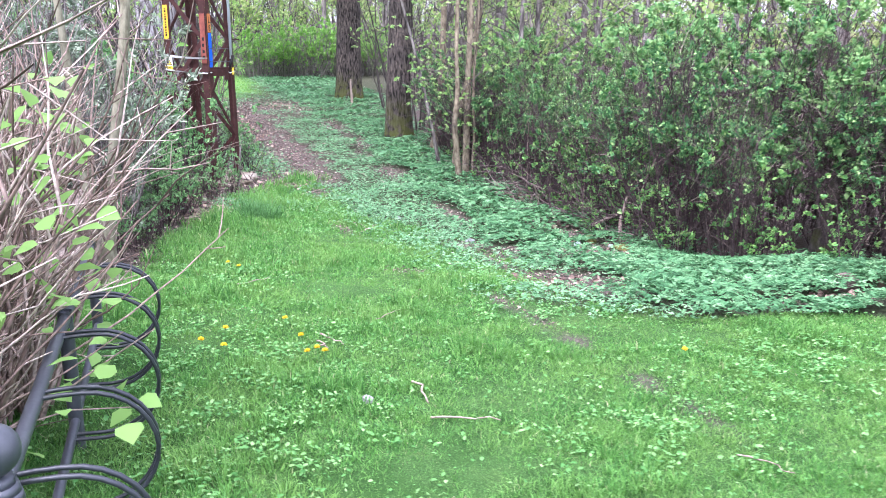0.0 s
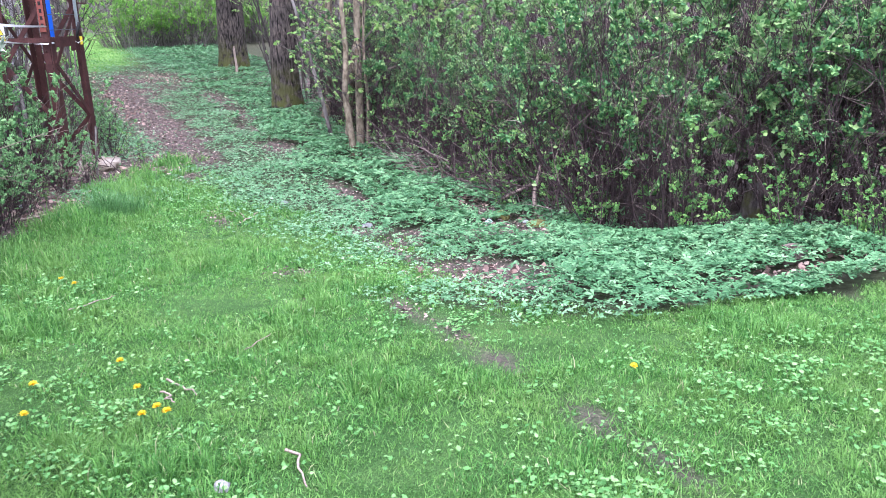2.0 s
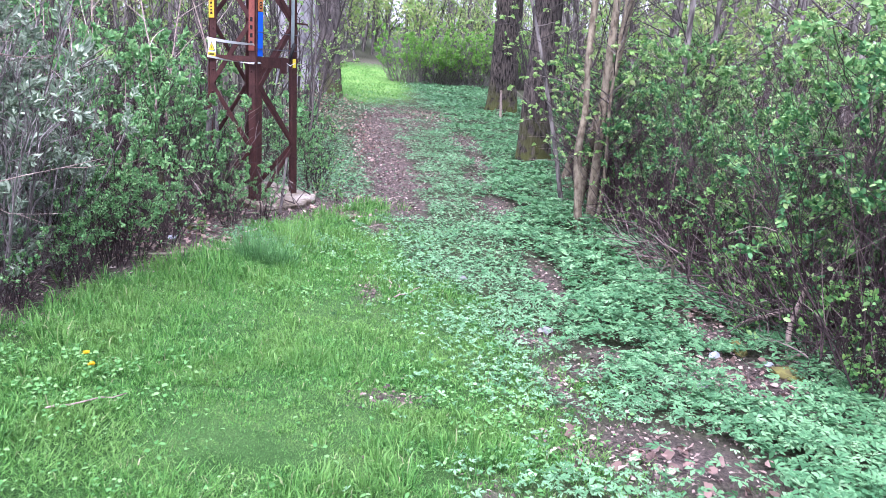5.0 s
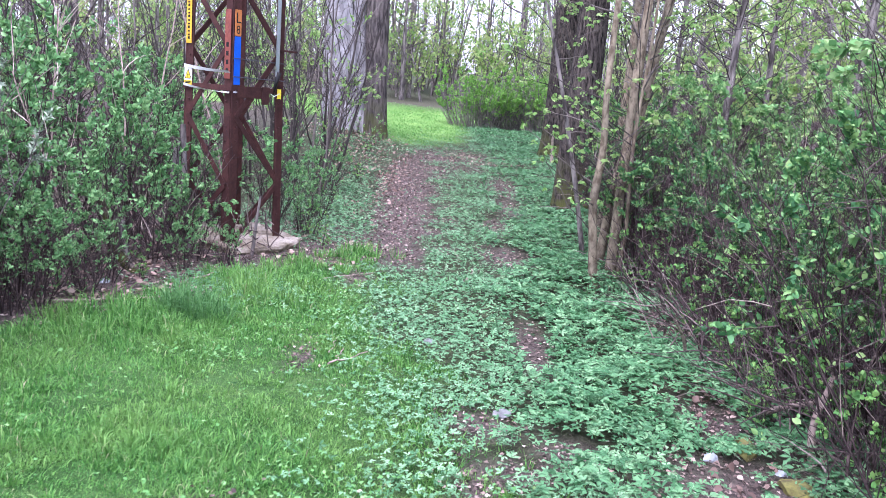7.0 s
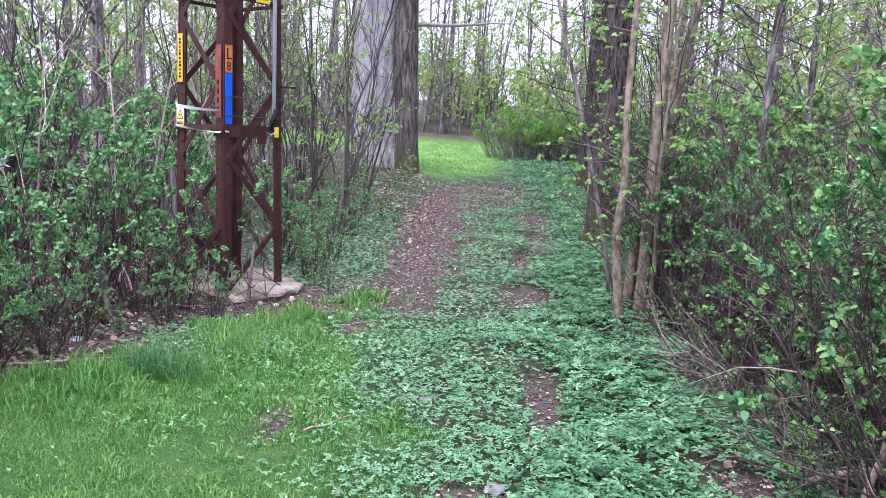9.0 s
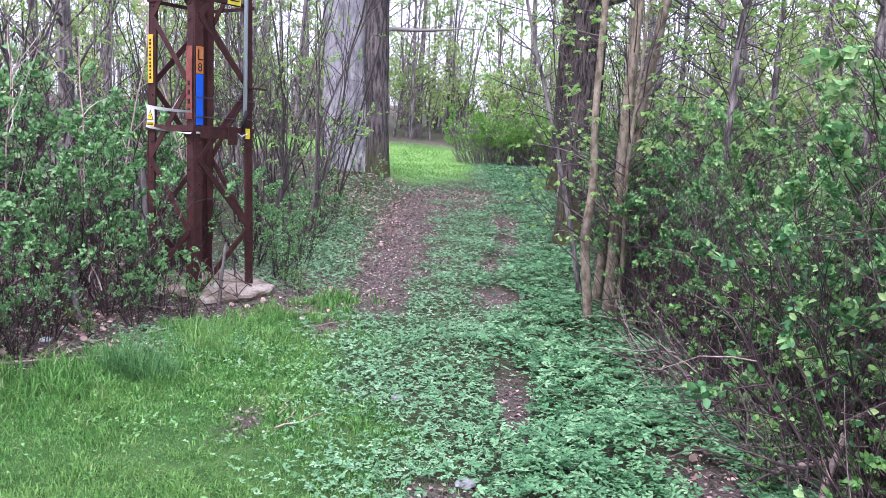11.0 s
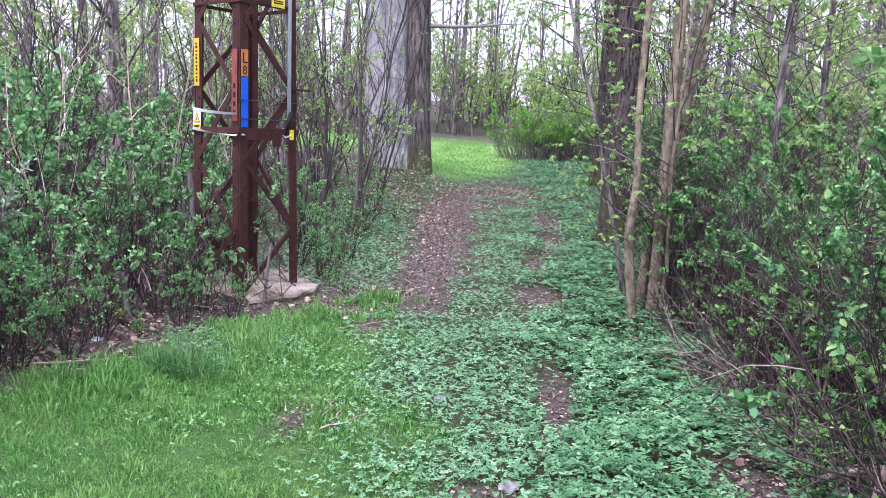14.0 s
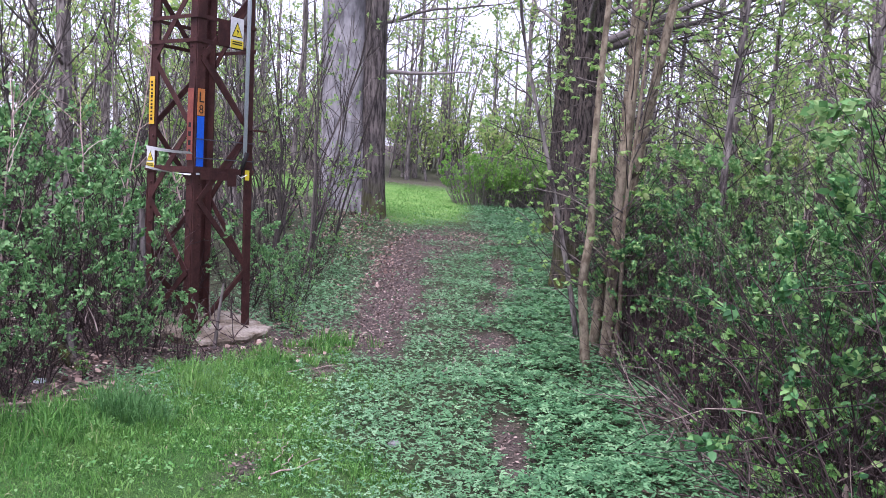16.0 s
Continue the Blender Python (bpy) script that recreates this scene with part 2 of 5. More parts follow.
def lawn_right(y):
    return np.interp(y, [4.35, 4.42, 4.5, 4.85, 5.5, 6.0, 7.2, 8.4, 9.4, 11.3, 12.0], [9.0, 4.6, 3.4, 2.8, 2.5, 2.62, 2.55, 2.42, 2.1, 1.9, 1.6])


def lawn_left(y):
    return np.interp(y, [2.0, 5.5, 6.1, 7.0, 8.1, 8.65, 9.0, 9.73, 10.2, 10.6, 11.24, 11.5, 12.0], [-1.2, -0.9, -0.45, -0.24, -0.08, 0.13, 0.36, 0.5, 0.58, 0.96, 1.22, 1.5, 1.6])


def thicket_edge(y):
    return np.interp(y, [4.2, 4.9, 5.4, 6.2, 6.6, 7.6, 8.6, 9.8, 10.6, 11.9, 14, 17, 20, 30], [7.5, 6.0, 5.6, 5.1, 4.4, 4.4, 4.5, 4.3, 4.22, 4.08, 4.3, 4.8, 5.2, 6.0])


def path_left(y):
    return np.interp(y, [11.0, 12.3, 14.5, 17.0, 19.4, 21.6, 24.5], [1.66, 1.65, 1.6, 1.42, 1.42, 1.66, 2.2])


def path_right(y):
    return np.interp(y, [11.0, 11.4, 14.0, 17.0, 19.0, 20.2, 22.4, 24.8], [1.8, 2.3, 2.42, 2.36, 2.45, 2.85, 3.6, 3.5])


def glade_left(y):
    return np.interp(y, [22.5, 23.5, 29.5, 33, 36], [1.3, 1.05, 0.45, -3.0, -16.0])


def glade_right(y):
    return np.interp(y, [23.4, 25.0, 27.0, 30.6, 33.0, 36.0, 38.0], [1.4, 1.95, 2.45, 2.9, 2.9, 3.0, 12.0])


def soft(v, w):
    return 1 / (1 + np.exp(-np.clip(v / w, -30, 30)))


def blobs(x, y, spots):
    out = np.zeros_like(x)
    for cx, cy, rx, ry in spots:
        out = np.maximum(out, np.exp(-((x - cx) / rx) ** 2 - ((y - cy) / ry) ** 2))
    return out


BARE = [(3.16, 12.4, 0.25, 0.6), (3.18, 9.5, 0.13, 0.6), (3.45, 16.2, 0.22, 0.9), (2.95, 5.95, 0.5, 0.42), (4.05, 7.35, 0.55, 0.5), (2.9, 7.25, 0.2, 0.16), (3.2, 7.6, 0.2, 0.22), (2.22, 3.6, 0.085, 0.2), (2.26, 3.15, 0.08, 0.2), (2.1, 5.3, 0.07, 0.3), (1.75, 6.45, 0.16, 0.12), (2.15, 4.8, 0.06, 0.25), (1.66, 8.6, 0.08, 0.3), (2.17, 4.36, 0.12, 0.1), (1.3, 11.25, 0.4, 0.25), (3.15, 14.3, 0.16, 0.7), (2.75, 7.9, 0.2, 0.2), (4.7, 4.85, 0.5, 0.12), (2.2, 4.3, 0.05, 0.2), (0.65, 9.6, 0.2, 0.3), (3.5, 18.5, 0.25, 1.2), (1.75, 10.7, 0.12, 0.25), (2.72, 6.9, 0.1, 0.5), (3.1, 5.5, 0.25, 0.2), (4.2, 8.4, 0.25, 0.4), (3.9, 6.9, 0.3, 0.25)]


def litter(x, y):
    """How much bare, leaf-strewn soil shows."""
    ragged = 0.5 * (patchy(x, y, 5.0, 2.0) - 0.5) + 0.25 * (patchy(x, y, 14.0, 6.0) - 0.5)
    thin = 1 - 0.75 * soft(x - 1.9 - 0.3 * ragged, 0.15) * soft(y - 17.5, 0.8) * soft(patchy(x, y, 3.7, 4.0) - 0.42, 0.05)
    p = thin * soft(x - path_left(y) - ragged * 0.6, 0.06) * soft(path_right(y) - x - ragged, 0.08) * soft(y - 11.35, 0.12) * soft(24.3 - y, 0.4)
    th = soft(x - thicket_edge(y) - 0.05, 0.08) * soft(24 - y, 0.5) * soft(y - 4.3, 0.1)
    le = soft(lawn_left(y) - 0.02 - x, 0.08) * soft(y - 5.2, 0.3) * soft(13.0 - y, 0.3)
    return np.maximum.reduce([p, th, le, blobs(x, y, BARE)])


def lawn(x, y):
    edge = lawn_right(y + 0.35 * (patchy(x, y, 3.0, 1.0) - 0.5)) + 0.5 * (patchy(x, y, 4.0, 3.0) - 0.5) + 0.2 * (patchy(x, y, 11.0, 1.0) - 0.5)
    near = np.maximum(soft(x - lawn_left(y), 0.05), soft(2.2 - y, 0.3)) * soft(edge - x, 0.13) * soft(11.9 - y, 0.15)
    glade = soft(x - glade_left(y), 0.15) * soft(glade_right(y) - x + 0.4 * (patchy(x, y, 2.0, 1.0) - 0.5), 0.2) * soft(y - 23.3, 0.3) * soft(41.5 - y, 0.4)
    return np.maximum(near, glade)

# ---- makers ----


def build(name, chunks, mat, smooth=True):
    """One mesh out of (vertices, faces) arrays; all faces of a chunk have the same number of corners."""
    me = bpy.data.meshes.new(name)
    vs, loops, starts, totals, n, at = [], [], [], [], 0, 0
    for v, f in chunks:
        v, f = np.asarray(v, np.float32).reshape(-1, 3), np.asarray(f, np.int32)
        if not len(f):
            continue
        k = f.shape[1]
        vs.append(v)
        loops.append((f + n).ravel())
        starts.append(at + np.arange(len(f)) * k)
        totals.append(np.full(len(f), k))
        n += len(v)
        at += f.size
    vs, loops = np.concatenate(vs), np.concatenate(loops)
    starts, totals = np.concatenate(starts), np.concatenate(totals)
    me.vertices.add(len(vs))
    me.vertices.foreach_set("co", vs.ravel())
    me.loops.add(len(loops))
    me.loops.foreach_set("vertex_index", loops.astype(np.int32))
    me.polygons.add(len(starts))
    me.polygons.foreach_set("loop_start", starts.astype(np.int32))
    me.polygons.foreach_set("loop_total", totals.astype(np.int32))
    me.polygons.foreach_set("use_smooth", np.full(len(starts), smooth))
    me.materials.append(mat)
    me.update(calc_edges=True)
    me.validate()
    return me


def thing(name, at, label, category, group="", kind=""):
    ob = new(name)
    ob.empty_display_size = 0.1
    ob.location = at
    return tagged(ob, label, category, group, kind)


def part(name, me, parent, label=""):
    ob = new(name, me)
    ob.parent = parent
    if name in ("stemwork", "twigwork", "branchwork"):
        ob["kind"] = "stuff"
    if label:
        ob["label"] = label
    return ob


def bm_mesh(name, bm, mat, smooth=False):
    me = bpy.data.meshes.new(name)
    bmesh.ops.recalc_face_normals(bm, faces=bm.faces)
    bm.to_mesh(me)
    bm.free()
    me.materials.append(mat)
    if smooth:
        me.polygons.foreach_set("use_smooth", np.full(len(me.polygons), True))
    return me


def unit(v):
    return v / np.maximum(np.linalg.norm(v, axis=-1, keepdims=True), 1e-9)


def grow(rs, starts, ways, lengths, m=7, wobble=0.12, up=0.0):
    """Paths of m points that wander from their starts; up bends them to the sky, or to the ground below 0."""
    p, d = np.array(starts, float), unit(np.array(ways, float))
    step = (np.asarray(lengths, float) / (m - 1))[:, None]
    out = [p]
    for _ in range(m - 1):
        d = unit(d + rs.normal(0, wobble, d.shape) + np.array([0, 0, up]))
        p = p + d * step
        out.append(p)
    return np.stack(out, 1)


def tubes(paths, r0, r1, sides=4, power=1.0):
    """Tapered tubes along paths (n, m, 3), from radius r0 to r1."""
    n, m, _ = paths.shape
    t = unit(np.gradient(paths, axis=1))
    ref = np.where(np.abs(t[..., 2:3]) > 0.9, np.array([1.0, 0, 0]), np.array([0, 0, 1.0]))
    ref = np.broadcast_to(ref[:, :1], t.shape)
    u = unit(np.cross(t, ref))
    w = np.cross(t, u)
    s = (np.linspace(0, 1, m) ** power)[None, :, None, None]
    r0, r1 = (np.broadcast_to(np.asarray(r, float), (n,))[:, None, None, None] for r in (r0, r1))
    a = np.arange(sides) * 2 * np.pi / sides
    ring = np.cos(a)[:, None] * u[:, :, None] + np.sin(a)[:, None] * w[:, :, None]
    v = paths[:, :, None] + ring * (r0 + (r1 - r0) * s)
    base = (np.arange(n) * m * sides)[:, None, None]
    i, j = np.arange(m - 1)[None, :, None] * sides, np.arange(sides)[None, None]
    k = (j + 1) % sides
    f = np.stack([base + i + j, base + i + k, base + i + sides + k, base + i + sides + j], -1)
    return v.reshape(-1, 3), f.reshape(-1, 4)


def along(rs, paths, count, lo=0.3, hi=1.0, lean=0.9):
    """Places and ways for side shoots on paths."""
    n, m, _ = paths.shape
    k = rs.randint(0, n, count)
    t = rs.uniform(lo, hi, count) * (m - 1)
    i = np.minimum(t.astype(int), m - 2)
    f = (t - i)[:, None]
    p = paths[k, i] * (1 - f) + paths[k, i + 1] * f
    d = unit(paths[k, i + 1] - paths[k, i])
    return p, unit(d + lean * unit(rs.normal(0, 1, d.shape))), t / (m - 1)


# leaf outlines: across, along, lift
OVAL = np.array([(0, 0, 0), (0.30, 0.28, 0.08), (0.27, 0.66, 0.07), (0, 1, -0.07), (-0.27, 0.66, 0.07), (-0.30, 0.28, 0.08)]), np.array([(0, 1, 2), (0, 2, 3), (0, 3, 4), (0, 4, 5)])
LOZENGE = np.array([(0, 0, 0), (0.34, 0.42, 0.10), (0, 1, -0.06), (-0.34, 0.42, 0.10)]), np.array([(0, 1, 2), (0, 2, 3)])
BROAD = np.array([(0, 0, 0), (0.36, 0.22, 0.07), (0.40, 0.55, 0.08), (0, 1.0, -0.10), (-0.40, 0.55, 0.08), (-0.36, 0.22, 0.07), (0, 0.5, 0)]), np.array([(0, 1, 6), (1, 2, 6), (2, 3, 6), (3, 4, 6), (4, 5, 6), (5, 0, 6)])
NARROW = np.array([(0, 0, 0), (0.16, 0.45, 0.05), (0, 1, -0.04), (-0.16, 0.45, 0.05)]), np.array([(0, 1, 2), (0, 2, 3)])
TREFOIL = np.array([(0, 0, 0), (0.2, 0.62, 0.07), (0, 1, -0.07), (-0.2, 0.62, 0.07), (0.62, 0.5, -0.02), (0.55, 0.1, 0.05), (-0.55, 0.1, 0.05), (-0.62, 0.5, -0.02), (0.28, 0.36, 0.05), (-0.28, 0.36, 0.05)]), np.array([(0, 1, 2), (0, 2, 3), (0, 4, 8), (0, 5, 4), (0, 9, 7), (0, 7, 6)])
MAPLE = np.array([(0, 0, 0), (0.5, 0.1, -0.05), (0.25, 0.4, 0.05), (0.6, 0.65, -0.08), (0.18, 0.65, 0.03), (0, 1.05, -0.1), (-0.18, 0.65, 0.03), (-0.6, 0.65, -0.08), (-0.25, 0.4, 0.05), (-0.5, 0.1, -0.05)]), np.array([(0, 1, 2), (0, 2, 8), (2, 3, 4), (2, 4, 6), (2, 6, 8), (4, 5, 6), (6, 7, 8), (8, 9, 0)])


def leaves(rs, p, ways, size, shape, flat=0.6, droop=0.0):
    """Leaves at p that point along ways; flat: how level they lie."""
    tv, tf = shape
    n = len(p)
    y = unit(ways + np.array([0, 0, -droop]))
    up = unit(flat * np.array([0, 0, 1.0]) + (1 - flat) * rs.normal(0, 1, (n, 3)))
    x = unit(np.cross(y, up))
    z = np.cross(x, y)
    s = np.broadcast_to(np.asarray(size, float), (n,))[:, None, None]
    v = p[:, None] + s * (tv[None, :, 0:1] * x[:, None] + tv[None, :, 1:2] * y[:, None] + tv[None, :, 2:3] * z[:, None])
    f = tf[None] + (np.arange(n) * len(tv))[:, None, None]
    return v.reshape(-1, 3), f.reshape(-1, 3)


def scatter(rs, n, x0, x1, y0, y1, keep):
    x, y = rs.uniform(x0, x1, n), rs.uniform(y0, y1, n)
    k = rs.uniform(0, 1, n) < keep(x, y)
    return x[k], y[k]


def spears(rs, x, y, height, width, bend):
    """Fine one-piece grass blades."""
    n = len(x)
    a, b = rs.uniform(0, 2 * np.pi, n), rs.uniform(0, 2 * np.pi, n)
    w = np.stack([np.cos(a), np.sin(a), np.zeros(n)], -1) * width[:, None] * 0.5
    p = np.stack([x, y, G(x, y) - 0.004], -1)
    t = p + np.stack([np.cos(b) * bend * height, np.sin(b) * bend * height, height * (1 - 0.3 * bend)], -1)
    return np.stack([p - w, p + w, t], 1).reshape(-1, 3), np.arange(n * 3).reshape(-1, 3)


def rock_mesh(name, mat, size, seed, rough=0.16, sub=3):
    bm = bmesh.new()
    bmesh.ops.create_icosphere(bm, subdivisions=sub, radius=1.0)
    o = Vector((seed * 3.1, seed * 1.7, seed))
    for v in bm.verts:
        d = 1 + rough * noise.noise(v.co * 1.3 + o) * 2 + 0.4 * rough * noise.noise(v.co * 4 + o)
        c = v.co * d
        v.co = Vector((c.x * size[0], c.y * size[1], c.z * size[2]))
    return bm_mesh(name, bm, mat, False)


def box_bm(bm, m, sx, sy, sz, bevel=0.0):
    r = bmesh.ops.create_cube(bm, size=1.0, matrix=m @ Matrix.Diagonal((sx, sy, sz, 1)))
    if bevel:
        es = list({e for v in r["verts"] for e in v.link_edges})
        bmesh.ops.bevel(bm, geom=es, offset=bevel, segments=1, affect="EDGES")

# ---- ground ----


def steps(lo, hi, fine, far, growth=1.25):
    """Grid lines: even between lo and hi, ever wider out to far."""
    mid = list(np.arange(lo, hi, fine))
    out, s = [], fine
    a = lo
    while a > -far:
        s *= growth
        a -= s
        out.append(a)
    b, s = mid[-1], fine
    end = []
    while b < far:
        s *= growth
        b += s
        end.append(b)
    return np.array(out[::-1] + mid + end)


gx, gy = steps(-3.0, 7.0, 0.085, 900), steps(0.5, 26.0, 0.12, 900)
XX, YY = np.meshgrid(gx, gy)
ZZ = G(XX, YY) + 0.012 * (patchy(XX, YY, 6.0, 1.0) - 0.5) + 0.02 * (patchy(XX, YY, 2.1, 4.0) - 0.5)
nx, ny = len(gx), len(gy)
idx = np.arange(nx * ny).reshape(ny, nx)
quads = np.stack([idx[:-1, :-1], idx[:-1, 1:], idx[1:, 1:], idx[1:, :-1]], -1).reshape(-1, 4)


def ground_material():
    m, n, l, b = material("meadow_ground", rough=0.95)
    at = n.new("ShaderNodeAttribute")
    at.attribute_name = "zone"
    sp = n.new("ShaderNodeSeparateColor")
    l.new(at.outputs["Color"], sp.inputs[0])
    t1, t2, t3 = noise_tex(n, l, 1.4, 5.0), noise_tex(n, l, 55.0, 6.0, 0.7), noise_tex(n, l, 12.0, 5.0, 0.65)
    soil = ramp(n, l, t2.outputs[0], [(0.3, (0.018, 0.014, 0.013)), (0.5, (0.085, 0.065, 0.057)), (0.68, (0.17, 0.13, 0.112)), (0.8, (0.30, 0.24, 0.205))])
    t4 = noise_tex(n, l, 170.0, 5.0, 0.75)
    # Dark stops put the shade between the blades into the turf colour.
    turf = ramp(n, l, t4.outputs[0], [(0.36, (0.012, 0.035, 0.01)), (0.5, (0.042, 0.105, 0.023)), (0.6, (0.095, 0.19, 0.046)), (0.72, (0.21, 0.24, 0.11))])
    t5 = noise_tex(n, l, 2.6, 4.0, 0.65)
    lush = ramp(n, l, t5.outputs[0], [(0.40, (0.62, 0.72, 0.6)), (0.54, (0.95, 0.95, 0.95)), (0.66, (1.25, 1.08, 1.1))])
    turf_col = blend(n, l, 1.0, turf.outputs[0], lush.outputs[0], "MULTIPLY")
    glade = ramp(n, l, t1.outputs[0], [(0.35, (0.09, 0.20, 0.04)), (0.65, (0.17, 0.29, 0.07))])
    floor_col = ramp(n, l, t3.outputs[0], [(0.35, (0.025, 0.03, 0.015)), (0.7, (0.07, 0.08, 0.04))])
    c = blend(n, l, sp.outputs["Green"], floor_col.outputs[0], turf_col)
    c = blend(n, l, sp.outputs["Blue"], c, glade.outputs[0])
    c = blend(n, l, sp.outputs["Red"], c, soil.outputs[0])
    l.new(c, b.inputs["Base Color"])
    bump(n, l, b, t2.outputs[0], 0.9, 0.02)
    return m


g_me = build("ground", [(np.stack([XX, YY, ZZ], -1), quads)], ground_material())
zone = g_me.attributes.new("zone", "FLOAT_COLOR", "POINT")
wob = 0.25 * (patchy(XX, YY, 9.0, 2.0) - 0.5)
li = np.clip(litter(XX, YY) + wob * (litter(XX, YY) > 0.1), 0, 1)
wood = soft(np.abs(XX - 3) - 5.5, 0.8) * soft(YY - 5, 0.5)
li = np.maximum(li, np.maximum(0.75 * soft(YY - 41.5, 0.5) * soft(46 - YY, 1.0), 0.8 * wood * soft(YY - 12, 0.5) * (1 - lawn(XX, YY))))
lw = lawn(XX, YY)
gl = lw * soft(YY - 22, 0.5)
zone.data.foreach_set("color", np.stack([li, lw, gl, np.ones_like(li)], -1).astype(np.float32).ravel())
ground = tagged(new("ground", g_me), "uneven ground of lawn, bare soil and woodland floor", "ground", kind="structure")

# ---- grass and low plants ----
rs = np.random.RandomState(11)


def turf(x, y):
    near = np.clip(1.5 - 0.07 * y, 0.55, 1.0)
    return np.clip(lawn(x, y) * (1 - 0.85 * litter(x, y)) * near * (0.6 + 0.3 * patchy(x, y, 3.1, 5.0) + 0.3 * patchy(x, y, 17.0, 2.0)), 0, 1)


def tuft_blades(rs, x, y, each, height, spread, width):
    """Grass in tufts: the blades of one fan out from its centre."""
    n = rs.poisson(each)
    k = np.repeat(np.arange(len(x)), n)
    a, q = rs.uniform(0, 2 * np.pi, len(k)), np.sqrt(rs.uniform(0, 1, len(k)))
    out = np.stack([np.cos(a), np.sin(a)], -1)
    px, py = x[k] + out[:, 0] * q * spread[k], y[k] + out[:, 1] * q * spread[k]
    h = height[k] * rs.uniform(0.45, 1.25, len(k)) * (1.05 - 0.45 * q)
    lean = out * (0.15 + 0.75 * q)[:, None] + rs.normal(0, 0.28, (len(k), 2))
    b = rs.uniform(0, 2 * np.pi, len(k))
    w = np.stack([np.cos(b), np.sin(b), np.zeros(len(k))], -1) * (width[k] * rs.uniform(0.7, 1.3, len(k)))[:, None] * 0.5
    p = np.stack([px, py, G(px, py) - 0.005], -1)
    mid = p + np.concatenate([lean * 0.3, np.full((len(k), 1), 0.6)], 1) * h[:, None]
    tip = p + np.concatenate([lean, 1.0 - 0.35 * np.linalg.norm(lean, axis=1, keepdims=True)], 1) * h[:, None]
    v = np.stack([p - w, p + w, mid + 0.75 * w, mid - 0.75 * w, tip], 1)
    i = (np.arange(len(k)) * 5)[:, None]
    return v.reshape(-1, 3), np.concatenate([i + np.array([0, 1, 2]), i + np.array([0, 2, 3]), i + np.array([3, 2, 4])])


def worn(x, y):
    """Thin, trodden spots of the lawn."""
    return np.clip((patchy(x, y, 2.7, 7.0) - 0.5) * 2.2 + (patchy(x, y, 7.9, 3.0) - 0.5) * 1.2, 0, 1)


x, y = scatter(rs, 520000, -1.3, 5.6, 1.1, 12.2, turf)
tall = 0.018 + 0.03 * patchy(x, y, 2.6, 8.0) ** 1.5
h = tall * rs.uniform(0.5, 1.5, len(x))
wd = 0.0034 + 0.0004 * y + rs.uniform(0, 0.0015, len(x))
bd = rs.uniform(0.2, 1.4, len(x))
tx, ty = scatter(rs, 24000, -1.3, 5.6, 1.1, 12.2, lambda x, y: turf(x, y) * (1 - 0.5 * worn(x, y)))
edge = soft(lawn_left(ty) + 0.75 - tx, 0.2) * soft(ty - 5.5, 0.5)
th = 0.026 + 0.085 * patchy(tx, ty, 3.6, 8.0) ** 2.5 + 0.025 * rs.uniform(0, 1, len(tx)) ** 3 + 0.09 * edge
th = th * np.clip(1.15 - 0.7 * worn(tx, ty), 0.5, 1.2)
each = np.where(ty < 7, 20, 10) * np.clip(th / 0.05, 0.6, 1.5)
tagged(new("lawn_grass", build("lawn_grass", [spears(rs, x, y, h, wd, bd), tuft_blades(rs, tx, ty, each, th, rs.uniform(0.02, 0.06, len(tx)), 0.003 + 0.00045 * ty)], GRASS)), "soft spring-green uncut lawn grass in tufts with straw-coloured blades", "grass", kind="stuff")

x, y = scatter(rs, 70000, -5.0, 8.0, 22.8, 42, lawn)
h = rs.uniform(0.02, 0.07, len(x))
tagged(new("glade_grass", build("glade_grass", [spears(rs, x, y, h, np.full(len(x), 0.02), rs.uniform(0.2, 0.9, len(x)))], GRASS)), "bright green grass of the clearing beyond the trees", "grass", kind="stuff")


def weed_keep(x, y):
    return np.clip(lawn(x, y) * (0.05 + 0.98 * np.clip(blobs(x, y, [(0.15, 4.3, 0.75, 0.9), (0.3, 3.4, 0.5, 0.4), (2.6, 3.3, 0.3, 0.3), (2.75, 6.6, 0.3, 0.4), (0.1, 2.9, 0.45, 0.6), (3.3, 3.6, 0.9, 0.5), (2.3, 6.2, 0.35, 0.8), (1.9, 3.0, 0.5, 0.4), (0.2, 6.3, 0.5, 0.5), (1.9, 9.6, 0.5, 0.8), (1.2, 9.9, 0.5, 0.5), (2.3, 4.9, 0.5, 0.3), (1.1, 8.3, 0.2, 0.2)]), 0, 1)) * np.clip(2.6 * (patchy(x, y, 13.0, 3.0) - 0.38), 0, 1), 0, 1)


x, y = scatter(rs, 190000, -1.0, 5.5, 1.2, 11.8, weed_keep)
a = rs.uniform(0, 2 * np.pi, len(x))
tagged(new("lawn_weeds", build("lawn_weeds", [leaves(rs, np.stack([x, y, G(x, y) + rs.uniform(0.015, 0.06, len(x))], -1), np.stack([np.cos(a), np.sin(a), rs.uniform(-0.1, 0.5, len(x))], -1), rs.uniform(0.012, 0.03, len(x)), OVAL, 0.75)], WEED)), "low clover and broad-leaved weeds in the lawn", "weeds", kind="stuff")


